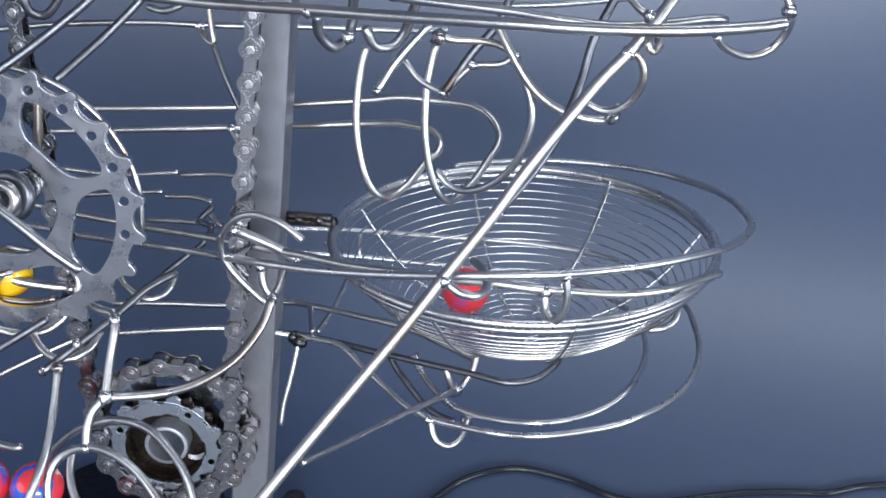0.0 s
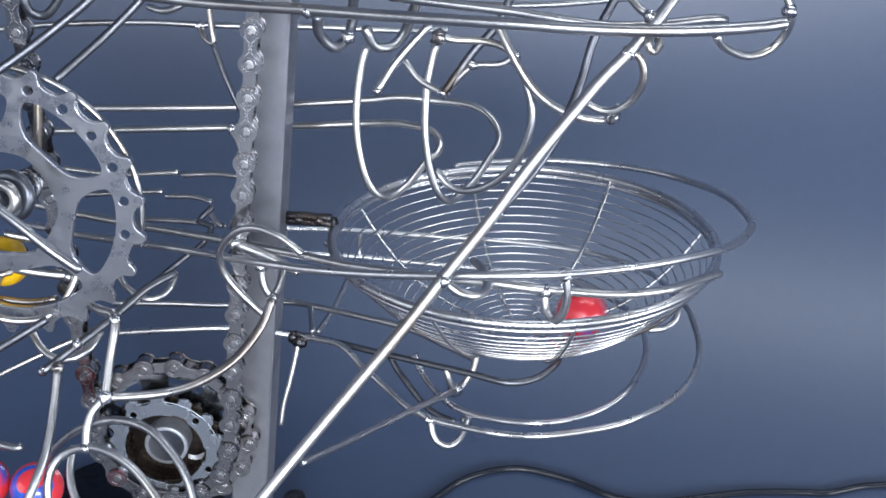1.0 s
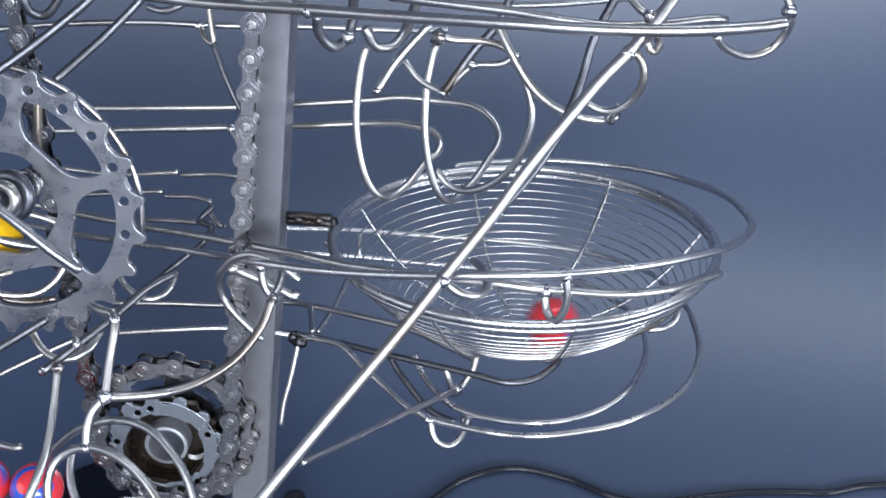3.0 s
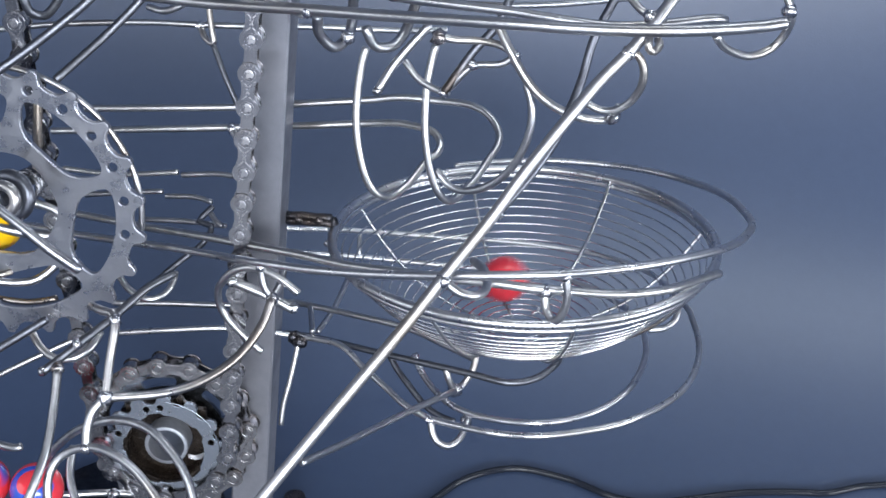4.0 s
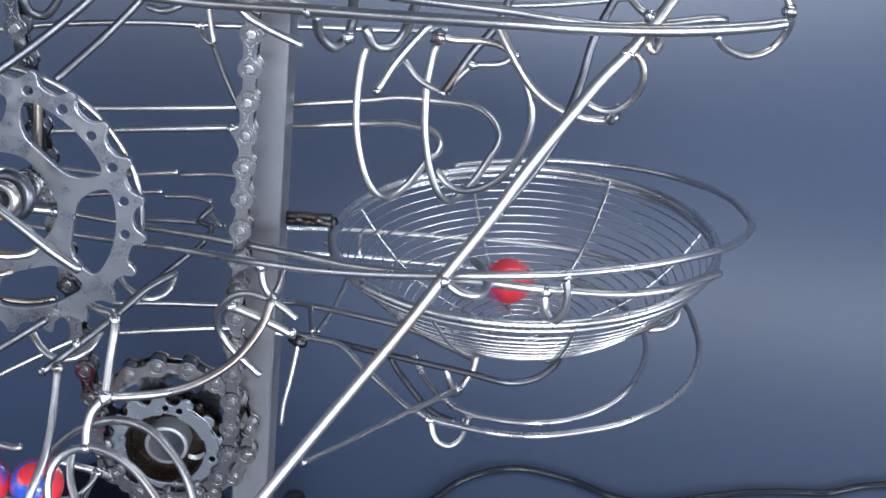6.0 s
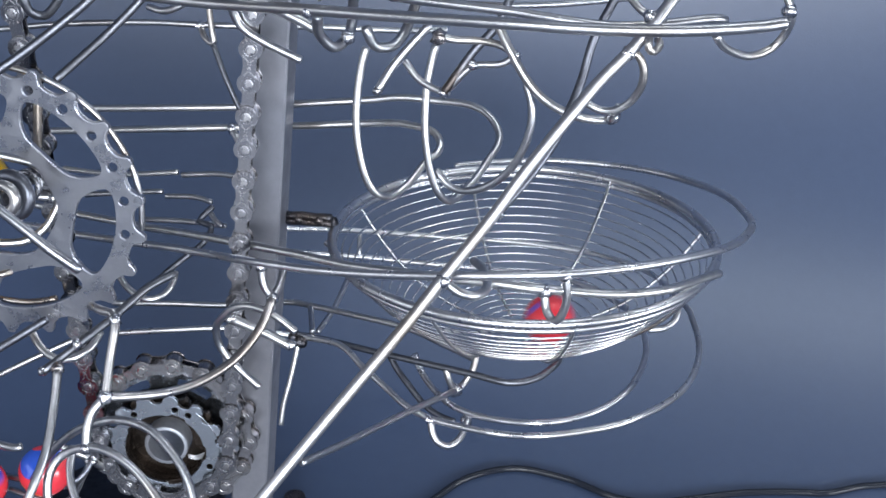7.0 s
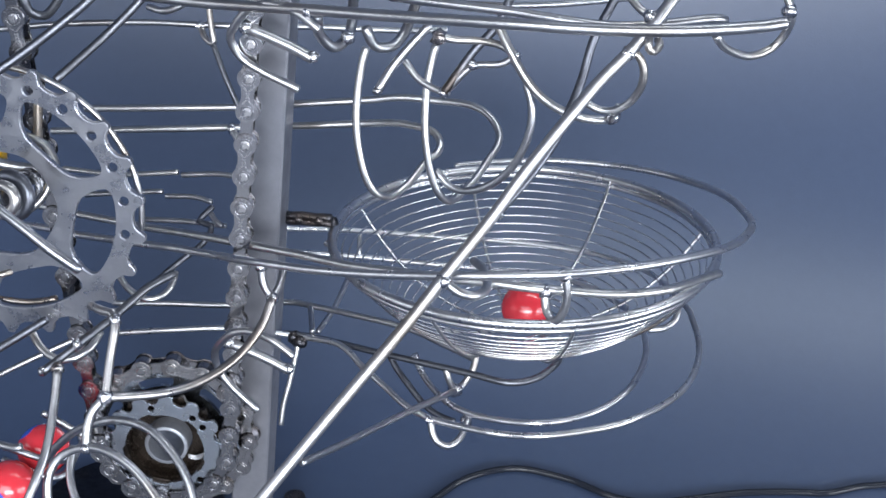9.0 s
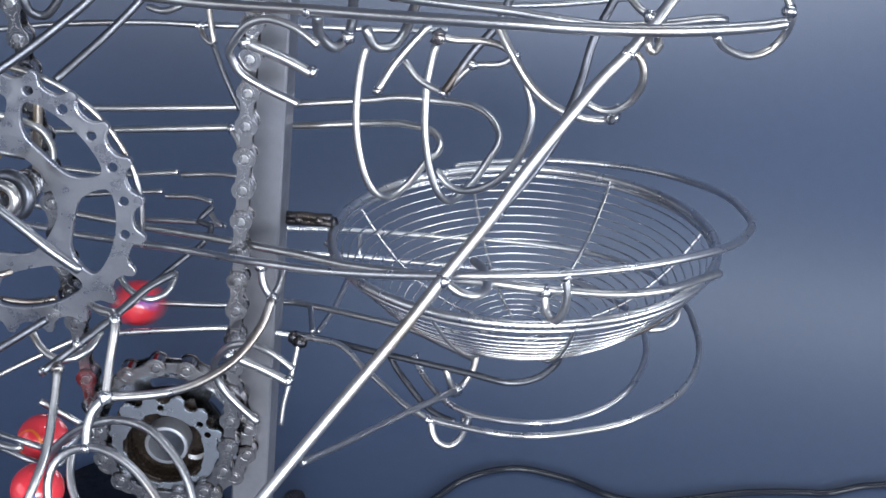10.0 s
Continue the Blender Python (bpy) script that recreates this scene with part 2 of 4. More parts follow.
studio_wall("wall_south", (5.0, 0.1, 3.0), pose(0, -2.0, 0.9))
studio_wall("wall_west", (0.1, 4.0, 3.0), pose(-2.2, 0, 0.9))
studio_wall("wall_east", (0.1, 4.0, 3.0), pose(2.2, 0, 0.9))
studio_wall("ceiling", (5.0, 5.0, 0.1), pose(0, 0, 2.4))

# ---- the marble run ----
run = tagged(new("marble_run"), "welded steel-wire marble run with rails, bicycle parts and a strainer bowl", "marble run")

# chain plane: origin at a pin of the falling strand, E across, D along the strand, N to the front
C0 = Vector((-72.7, 437.0, 249.1))
D = Vector((-0.0549, 0.0140, -0.9984)).normalized()
E = (Vector((1, 0, 0)) - D * D.x).normalized()
N = E.cross(D) if E.cross(D).y < 0 else D.cross(E)


def plane(a, b, n=0.0):
    return C0 + E * a + D * b + N * n


def frame_bar():
    """The square bar that carries the run, and its foot."""
    w, ln, bv = 7.75, 330.0, 0.8
    bm = plate([[(-w + bv, -w), (w - bv, -w), (w, -w + bv), (w, w - bv), (w - bv, w), (-w + bv, w), (-w, w - bv), (-w, -w + bv)]], ln)
    way = (D + E * 0.0172).normalized()
    turn = Matrix.Rotation(radians(5.5), 3, way)
    across = (E - way * E.dot(way)).normalized()
    m = axes(plane(2.4, -75.0, -25.3), turn @ across, turn @ way.cross(across), -way)
    for v in bm.verts:
        v.co = m @ v.co
    part("post", bm, POST, run, "square grey steel bar standing upright")
    bm = lathe([(0, 4), (9, 4), (11, 2.5), (11, -8), (12.5, -9), (12.5, -14), (0, -14)], 24)
    m = axes(plane(9.0, 233.0, -20.0), E, D.cross(E), -D)
    for v in bm.verts:
        v.co = m @ v.co
    part("foot", bm, SCALE, run, "dark round foot under the bar")
    bm = lathe([(0, 0), (41, 0), (42, -1), (42, -7), (0, -7)], 64)
    for v in bm.verts:
        v.co += Vector((-0.135, 0.478, 0.0072))
    part("base_plate", bm, DARK, run, "dark steel base plate on the table")


frame_bar()


def knurled_screw():
    """A dark knurled levelling screw beside the foot of the bar."""
    ridge = [(4.4 + 0.4 * (k % 2)) for k in range(44)]
    loop = [(r * math.cos(k * math.tau / 44), r * math.sin(k * math.tau / 44)) for k, r in enumerate(ridge)]
    bm = plate([loop], 18.0)
    for v in bm.verts:
        v.co += Vector((-60.1, 478.0, 18.0)) * MM
    part("knurled_screw", bm, SCALE, run, "dark knurled screw standing on the table")


knurled_screw()

# strainer bowl: centre and axes of the rim
BR, BH = 76.8, 41.2
BC = Vector((31.8, 462.9, 160.2))
BN = Vector((-0.0529, -0.0210, 0.9984)).normalized()
BX = Vector((0, 1, 0)).cross(BN).normalized()
BY = BN.cross(BX)
BP = 2.8


def bowl_point(r, ang, lift=0.0):
    """A point of the bowl at the distance r from its axis, pushed along the hollow's normal by lift."""
    slope = BH * BP / BR * (r / BR) ** (BP - 1)
    k = 1 / math.sqrt(1 + slope * slope)
    rr, z = r - lift * slope * k, -BH * (1 - (r / BR) ** BP) + lift * k
    return BC + BX * (rr * math.cos(ang)) + BY * (rr * math.sin(ang)) + BN * z


def ball_point(x, y):
    """Where a marble rests whose centre is x, y off the bowl's axis."""
    want = math.hypot(x, y)
    lo, hi = want, want + 12.0
    for _ in range(30):
        r = (lo + hi) / 2
        slope = BH * BP / BR * (r / BR) ** (BP - 1)
        if r - (MR + 0.5) * slope / math.sqrt(1 + slope * slope) < want:
            lo = r
        else:
            hi = r
    return bowl_point(lo, math.atan2(y, x), MR + 0.5)


def strainer():
    ring = [bowl_point(BR, k * math.tau / 160) for k in range(160)]
    rim = part("strainer_bowl", tube(ring, 3.6, 12, True), BRIGHT, run, "round stainless wire strainer bowl")
    low = [p + BN * -3.1 - (p - BC).normalized() * 1.0 for p in ring]
    part("rim_wire", tube(low, 2.0, 8, True), BRIGHT, rim)
    r, i = 75.3, 0
    while r > 10.0:
        wob = random.uniform(-0.2, 0.2)
        pts = [bowl_point(r + 0.18 * math.sin(3 * k * math.tau / 96 + i), k * math.tau / 96) + BN * wob for k in range(96)]
        part("ring_wire", tube(pts, 0.82, 8, True), RINGS, rim)
        slope = BH * BP / BR * (r / BR) ** (BP - 1)
        r, i = r - 4.0 / math.sqrt(1 + slope * slope), i + 1
    for deg in (154, 106, 57, 11, -36, -78, -117, -162):
        ang = radians(deg)
        pts = [bowl_point(BR * (0.14 + 0.85 * j / 22), ang, 0.9 if deg == 57 else -1.0) for j in range(23)]
        part("spoke_wire", tube(pts, 1.7 if deg == 57 else 1.3, 6), RINGS if deg in (57, 154) else WIRE, rim)


strainer()


# bracket from the bar to the bowl
def bowl_bracket():
    a, b = Vector((-66.0, 468.0, 157.6)), BC - BX * (BR + 0.5)
    top = b + BN * 3.2
    for k, off in enumerate((0.4, 2.8)):
        pts = [a + (top - a) * t + Vector((0, 0, off + 0.8 * noise.noise(Vector((t * 7, k, 0))))) for t in (0, 0.2, 0.4, 0.6, 0.8, 1.0)]
        part("bracket_arm", tube(pts, 3.3, 10), SCALE, run, "scorched dark steel bracket arm")
    for k in range(2):
        part("weld", blob(a + (top - a) * (0.35 + 0.4 * k) + Vector((0, -0.4, 1.6)), 2.3, k + 40), SCALE, run)
    part("weld", blob((-59.5, 462.0, 108.0), 3.0, 61), SCALE, run, "dark scorched weld")
    part("weld", blob((-57.1, 460.4, 106.6), 3.3, 63), SCALE, run, "dark scorched weld")
    part("weld", blob(b + BY * 5 + BN * 2, 2.8, 51), SCALE, run)
    part("weld", blob(b - BY * 9 - BN * 1, 2.0, 52), WELD, run)


bowl_bracket()

# ---- chainring ----
def bevelled(bm, width):
    sharp = [e for e in bm.edges if len(e.link_faces) == 2 and max(abs(p.normal.z) for p in e.link_faces) > 0.9 and e.calc_face_angle() > 0.9]
    bmesh.ops.bevel(bm, geom=sharp, offset=width * MM, segments=2, affect="EDGES")
    return bm


def rounded(loop, times=2):
    """Cut the corners of a closed outline."""
    for _ in range(times):
        loop = [q for (ax, ay), (bx, by) in zip(loop, loop[1:] + loop[:1]) for q in ((0.75 * ax + 0.25 * bx, 0.75 * ay + 0.25 * by), (0.25 * ax + 0.75 * bx, 0.25 * ay + 0.75 * by))]
    return loop


def chainring():
    c = Vector((-163.4, 421.5, 175.3))
    z = Vector((-0.076, -1, -0.045)).normalized()
    x = Vector((0, 0, 1)).cross(z).normalized()
    y = z.cross(x)
    c += x * 0.41 + y * 0.39
    m = axes(c, x, y, z)
    teeth, out, turn = 22, [], radians(7.0)
    for k in range(teeth):
        for f, r in ((0.0, 54.6), (0.07, 54.4), (0.12, 53.4), (0.17, 51.9), (0.24, 50.6), (0.36, 49.8), (0.50, 49.5), (0.64, 49.8), (0.76, 50.6), (0.83, 51.9), (0.88, 53.4), (0.93, 54.4)):
            a = turn + (k + f) * math.tau / teeth
            out.append((r * math.cos(a), r * math.sin(a)))
    loops = [out]
    # six lens-shaped windows between the arms: (radius, degrees off the window's middle)
    half = [(43.3, 0), (43.3, 8), (43.2, 16), (43.0, 22.5), (41.8, 25.6), (39.2, 26.4), (35.5, 25.4), (32.2, 23.4), (29.2, 18.5), (27.8, 10), (27.4, 0)]
    lens = half + [(r, -a) for r, a in half[-2:0:-1]]
    for k in range(6):
        mid = -12.3 + 60 * k
        loops.append(rounded([(r * math.cos(radians(mid + a)), r * math.sin(radians(mid + a))) for r, a in lens], 1))
    for k in range(-1, 9):
        a = turn + k * math.tau / 22
        loops.append(circle(1.85, 16, 46.9 * math.cos(a), 46.9 * math.sin(a)))
    loops.append([((20.9 + 0.5 * math.cos(6 * t)) * math.cos(t), (20.9 + 0.5 * math.cos(6 * t)) * math.sin(t)) for t in np.linspace(0, math.tau, 60, endpoint=False)])
    bm = bevelled(plate(loops, 2.6), 0.4)
    for v in bm.verts:
        v.co = m @ v.co
    ring = part("chainring", bm, PLATE, run, "stamped alloy bicycle chainring with drilled rim")
    guard = [m @ (Vector((51.0 * math.cos(a), 51.0 * math.sin(a), -6.0)) * MM) / MM for a in np.linspace(radians(-12), radians(118), 60)]
    part("guard_wire", tube(guard, 2.4, 8), WIRE, ring)
    ax = Vector((-0.30, -0.92, 0.10)).normalized()
    side = ax.cross(Vector((0, 0, 1))).normalized()
    over = side.cross(ax)
    for centre, big, thick, mat, label in (((-153.7, 407.9, 184.8), 7.2, 4.8, BRUSHED, "brown-tinted coiled rod"), ((-152.9, 398.1, 187.3), 4.8, 3.8, TINTED, "coiled rod end"), ((-151.8, 417.7, 184.7), 5.2, 2.0, PIN, "stacked washer"), ((-151.3, 421.0, 184.9), 4.8, 1.6, PIN, "stacked washer")):
        pts = [Vector(centre) + (side * math.cos(a) + over * math.sin(a)) * big for a in (k * math.tau / 40 for k in range(40))]
        part("hub_ring", tube(pts, thick, 14, True), mat, ring, label)
    bm = lathe([(0, 22), (2.6, 22), (3.0, 21), (3.0, -30), (0, -30)], 20)
    for v in bm.verts:
        v.co = m @ (v.co + Vector((0.002, 0.002, 0)))
    part("axle", bm, BRUSHED, ring)
    for at, r in ((Vector((-13.2, 47.0, 2.0)), 4.0), (Vector((-9.0, 47.6, 2.2)), 3.2), (Vector((-17.4, 47.6, 2.0)), 3.6)):
        part("weld", blob(m @ (at * MM) / MM, r, r * 7), WELD, ring, "bright bead welded across the rim")


chainring()

# ---- lifting chain ----
PITCH, SPEED = 12.7, 5.417
R1, CY1, R2 = 26.5, 184.0, 48.65


def belt(b2):
    """The loop round the lower and the upper sprocket in the chain plane: its pieces, and their length."""
    c1, c2 = Vector((-R1, CY1)), Vector((-R2, b2))
    ax = c2 - c1
    dist = ax.length
    th = math.asin((R2 - R1) / dist)
    u = ax / dist
    left = Vector((u.y, -u.x)) if u.y * 1 < 0 and (u.y) < 0 else Vector((-u.y, u.x))
    nl = left * math.cos(th) - u * math.sin(th)
    if nl.x > 0:
        nl = Vector((-left.x, -left.y)) * math.cos(th) - u * math.sin(th)
    a1, a2 = math.atan2(nl.y, nl.x) % math.tau, math.atan2(nl.y, nl.x) % math.tau
    straight = CY1 - b2
    p1, p2 = c1 + nl * R1, c2 + nl * R2
    left_len = (p2 - p1).length
    return c1, c2, a1, straight, p1, p2, left_len, straight + R1 * a1 + left_len + R2 * (math.tau - a1)


B2 = -60.0
LINKS = 2 * round(belt(B2)[-1] / PITCH / 2)
for _ in range(60):
    B2 += (belt(B2)[-1] - LINKS * PITCH) / 2
BELT = belt(B2)


def chain_at(s):
    """The pin at the way s along the loop, as a pair in the chain plane; s = 0 at C0, rising with the falling strand."""
    c1, c2, a1, straight, p1, p2, left_len, total = BELT
    s = (s - B2) % total
    if s < straight:
        return Vector((0.0, B2 + s))
    s -= straight
    if s < R1 * a1:
        return c1 + Vector((math.cos(s / R1), math.sin(s / R1))) * R1
    s -= R1 * a1
    if s < left_len:
        return p1 + (p2 - p1) * (s / left_len)
    a = a1 + (s - left_len) / R2
    return c2 + Vector((math.cos(a), math.sin(a))) * R2


def link_pose(k, t):
    a, b = chain_at((k) * PITCH + SPEED * t), chain_at((k + 1) * PITCH + SPEED * t)
    mid, way = (a + b) / 2, (b - a).normalized()
    y = (E * way.x + D * way.y).normalized()
    return axes(plane(mid.x, mid.y), y.cross(N), y, N)


def figure_eight(r, waist, half=PITCH / 2, n=11):
    """The outline of a link plate along y."""
    pts = []
    for k in range(n):
        a = radians(-52 + 284 * k / (n - 1))
        pts.append((r * math.cos(a), half + r * math.sin(a)))
    pts.append((-waist, 0.0))
    for k in range(n):
        a = radians(128 + 284 * k / (n - 1))
        pts.append((r * math.cos(a), -half + r * math.sin(a)))
    pts.append((waist, 0.0))
    return pts


def shifted(bm, x=0.0, y=0.0, z=0.0):
    for v in bm.verts:
        v.co += Vector((x, y, z)) * MM
    return bm


OUT_FRONT = mesh_of("outer_plate", shifted(bevelled(plate([figure_eight(4.3, 2.35)], 1.0), 0.32), z=4.1), CHAIN)
OUT_BACK = mesh_of("outer_plate_back", shifted(bevelled(plate([figure_eight(4.3, 2.35)], 1.0), 0.32), z=-3.1), CHAIN)
IN_FRONT = mesh_of("inner_plate", shifted(bevelled(plate([figure_eight(3.85, 2.3)], 1.0), 0.32), z=2.9), CHAIN)
IN_BACK = mesh_of("inner_plate_back", shifted(bevelled(plate([figure_eight(3.85, 2.3)], 1.0), 0.32), z=-1.9), CHAIN)
PIN_MESH = mesh_of("pin", lathe([(0, 4.42), (1.1, 4.42), (1.6, 4.44), (1.8, 4.36), (1.85, -4.5), (1.7, -4.6), (0, -4.6)], 16), PIN)
BOSS_MESH = mesh_of("boss", lathe([(2.35, 4.05), (2.45, 4.2), (2.6, 4.2), (2.7, 4.05)], 18), CHAIN)
ROLLER_MESH = mesh_of("roller", lathe([(2.0, 1.9), (3.8, 1.9), (3.8, -1.9), (2.0, -1.9)], 16), PIN)


def mark_mesh():
    """Stamped marks too small to read, as raised bars round the eyes and a cross at the waist."""
    bm = bmesh.new()
    def bar(x, y, ang, ln, wd):
        bmesh.ops.create_cube(bm, size=1.0, matrix=pose(x * MM, y * MM, 4.14 * MM, 0, 0, ang) @ Matrix.Diagonal((ln * MM, wd * MM, 0.16 * MM, 1)))
    for s in (-1, 1):
        for k in range(5):
            a = radians(90 * s + (k - 2) * 24)
            bar(3.55 * math.cos(a), s * PITCH / 2 + 3.55 * math.sin(a), math.degrees(a), 0.8, 0.35)
        for side in (-1, 1):
            bar(side * 1.4, s * (PITCH / 2 - 3.5), side * s * 47, 3.3, 0.38)
    for ang in (58, -58):
        bar(0, 0, ang, 2.4, 0.40)
    return mesh_of("stamp", bm, PIN, False)


STAMP_MESH = mark_mesh()
chain = tagged(new("lifting_chain"), "nickel bicycle chain with wire forks lifting marbles", "chain")
moving = []


def outer_link(k, parent):
    ob = part("outer_link", OUT_FRONT, CHAIN, parent)
    part("back_plate", OUT_BACK, CHAIN, ob)
    part("stamp", STAMP_MESH, CHAIN, ob)
    for s in (-1, 1):
        for nm, me in (("pin", PIN_MESH), ("boss", BOSS_MESH)):
            p = part(nm, me, PIN, ob)
            p.location = (0, s * PITCH / 2 * MM, 0)
    return ob


def greased(me, made={}):
    """The same link mesh in the drive chain's oily metal."""
    if me.name not in made:
        made[me.name] = me.copy()
        made[me.name].materials.clear()
        made[me.name].materials.append(GREASED)
    return made[me.name]


def inner_link(k, parent):
    ob = part("inner_link", IN_FRONT, CHAIN, parent)
    part("back_plate", IN_BACK, CHAIN, ob)
    for s in (-1, 1):
        p = part("roller", ROLLER_MESH, PIN, ob)
        p.location = (0, s * PITCH / 2 * MM, 0)
    return ob


for k in range(LINKS):
    ob = (outer_link if k % 2 == 0 else inner_link)(k, chain)
    if k == 18:
        ob.data = ob.data.copy()
        ob.data.materials[0] = RED_END
        tagged(ob, "outer link with a reddish leading end")
    moving.append((ob, k))


# wire forks on every tenth link: x points into the loop, y along the chain's way, z to the front
def lifter_fork(parent, tail=((2.8, 10.8, 6.0), (-5.6, 15.2, 6.0), (-18.5, 19.6, 7.0))):
    stem = part("lifting_fork", tube(spline([(0.5, 0.4, 5.0), (-5.8, 1.8, 6.0), (-14.2, 4.2, 7.0), (-22.6, 7.4, 8.0)]), 4.0), WIRE, parent, "bent steel-wire lifting fork")
    part("prong", tube(spline([(-25.6, -6.9, 22.0), (-18.9, -10.5, 20.0), (-12.7, -12.2, 18.0), (-6.2, -12.1, 16.0), (0.5, -8.1, 13.0), (5.2, -0.9, 10.0), (6.6, 3.8, 8.0), *tail]), 3.0), WIRE, stem)
    part("weld", blob((2, 0, 5), 3.0, 7), WELD, stem)
    part("weld", blob((-23.0, 6.6, 8), 2.3, 8), WELD, stem)
    return stem


fork_links = [k for k in range(-4, LINKS - 6, 10)]
for k in fork_links:
    if k == 6:
        moving.append((lifter_fork(chain, ((5.2, 12.0, 6.0), (-1.0, 19.6, 6.0), (-11.4, 28.0, 7.0))), k))
    elif k != 16:
        moving.append((lifter_fork(chain), k))


def cradle_fork(parent, home):
    """The fork that scoops the red marble: a stem behind it and two wires bent round its front."""
    def local(pts):
        return spline([home @ (Vector(p) * MM) / MM for p in pts])
    stem = part("cradle_fork", tube(local(STEM), 3.0), WIRE, parent, "steel-wire fork cradling a marble")
    part("prong", tube(local(UPPER), 2.6), GREY, stem)
    part("prong", tube(local(LOWER), 2.6), GREY, stem)
    part("weld", blob(local(UPPER)[0], 2.6, 17), WELD, stem)
    return stem


STEM = [(-137.8, 436.0, 64.5), (-141.4, 430.0, 73.0), (-147.7, 427.0, 79.4), (-154.4, 425.0, 85.1)]
UPPER = [(-139.9, 430.0, 71.3), (-139.7, 420.0, 71.8), (-140.2, 409.0, 74.6), (-144.0, 401.0, 78.9), (-153.9, 399.0, 83.2), (-164.8, 402.0, 84.0)]
LOWER = [(-139.7, 420.0, 71.8), (-139.4, 410.0, 71.4), (-140.2, 404.0, 71.1), (-144.1, 401.0, 71.3), (-153.0, 401.0, 73.9), (-163.1, 403.0, 76.9)]
moving.append((cradle_fork(chain, link_pose(17, 8.9).inverted()), 17))

# ---- lower sprocket with a drive chain behind it ----
def toothed(teeth, root, tip):
    out = []
    for k in range(teeth):
        for f, r in ((0.0, root), (0.25, root + 0.6), (0.42, tip - 0.6), (0.5, tip), (0.58, tip - 0.6), (0.75, root + 0.6)):
            a = (k + f) * math.tau / teeth
            out.append((r * math.cos(a), r * math.sin(a)))
    return out


def scalloped(teeth, tip, bite):
    """A worn cog: short flat tips with round bites for the chain's rollers between them."""
    out, seat = [], tip - 1.0
    for k in range(teeth):
        mid = (k + 0.5) * math.tau / teeth
        out += [(tip * math.cos(mid + q), tip * math.sin(mid + q)) for q in (-0.235, -0.205)]
        for q in np.linspace(-80, 80, 9):
            a = mid + math.pi - radians(q)
            out.append((seat * math.cos(mid) + bite * math.cos(a), seat * math.sin(mid) + bite * math.sin(a)))
        out += [(tip * math.cos(mid + q), tip * math.sin(mid + q)) for q in (0.205, 0.235)]
    return out


def lower_sprocket():
    th = tagged(new("sprocket"), "grey steel freewheel sprocket with hollow hub", "sprocket")
    th.matrix_basis = axes(plane(-R1 - 0.2, 187.5), E, N.cross(E), N)
    inner = [(x * (1.06 if k % 16 < 5 else 1.0), y * (1.06 if k % 16 < 5 else 1.0)) for k, (x, y) in enumerate(circle(16.4, 80))]
    loops = [scalloped(13, 25.8, 3.1), inner]
    for deg in (159.5, 142.9, 62.9, 211.0, -35.4, -10.1):
        loops.append(circle(1.4, 14, 19.9 * math.cos(radians(deg)), 19.9 * math.sin(radians(deg))))
    part("front_cog", shifted(bevelled(plate(loops, 2.0), 0.25), z=1.0), COG, th)
    ridge = [Vector((23.0 * math.cos(a), 23.0 * math.sin(a), 1.1)) for a in np.linspace(0.6, 2.4, 30)]
    part("stamped_ridge", tube(ridge, 0.5, 6), COG, th)
    part("greasy_cog", shifted(plate([toothed(13, 21.5, 24.4), circle(16.0, 40)], 2.2), z=-3.0), GREASE, th, "brown greasy cog")
    slots = []
    for k in range(6):
        lo, hi = k * math.tau / 6 + 0.22, k * math.tau / 6 + 0.80
        arc = np.linspace(lo, hi, 8)
        slots.append(rounded([(27.4 * math.cos(t), 27.4 * math.sin(t)) for t in arc] + [(23.4 * math.cos(t), 23.4 * math.sin(t)) for t in arc[::-1]]))
    part("rear_cog", shifted(plate([toothed(16, 28.7, 34.6), circle(12, 32)] + slots, 2.0), z=-11.2), COG, th)
    hub = lathe([(7.5, -2.0), (8.9, -2.0), (9.1, -2.4), (9.1, -30), (7.5, -30), (7.5, -2.0)], 40)
    part("hub", hub, TUBE, th, "hollow grey hub tube")
    part("ratchet_body", lathe([(16.3, -1.2), (17.6, -1.2), (17.6, -10.6), (9.4, -10.6), (9.4, -9.8), (16.3, -9.8), (16.3, -1.2)], 48), GREASE, th)
    return th


sprocket = lower_sprocket()
for k in range(4):
    ends = [sprocket.matrix_basis @ (Vector((x, y - 1.1 * k - 4.2, -4.5 - 0.8 * k)) * MM) / MM for x, y in ((8.8, -0.6), (11.5, -0.9), (14.0, 0.1), (16.2, 1.6))]
    part("pawl_spring", tube(spline(ends), 0.7, 6), BRIGHT, run, "thin bright spring wire inside the hub")
drive = tagged(new("drive_chain"), "greasy bicycle chain wrapped over the rear cog", "chain")
DRIVE_LINKS = 16
RD = PITCH / (2 * math.sin(math.pi / DRIVE_LINKS))
drive_links = []
for k in range(DRIVE_LINKS):
    ob = (outer_link if k % 2 == 0 else inner_link)(k, drive)
    for o in (ob, *ob.children):
        o.data = greased(o.data)
    drive_links.append((ob, k))


def drive_pose(k, t):
    step = math.tau / DRIVE_LINKS
    a0 = -2.366 + k * step + 0.1924 * (t - 5.0)
    pa, pb = (Vector((math.cos(a), math.sin(a))) * RD for a in (a0, a0 + step))
    mid, way = (pa + pb) / 2, (pb - pa).normalized()
    y = E * way.x + D * way.y
    return axes(plane(-26.2 + mid.x, 186.6 + mid.y, -12.2), y.cross(N), y, N)


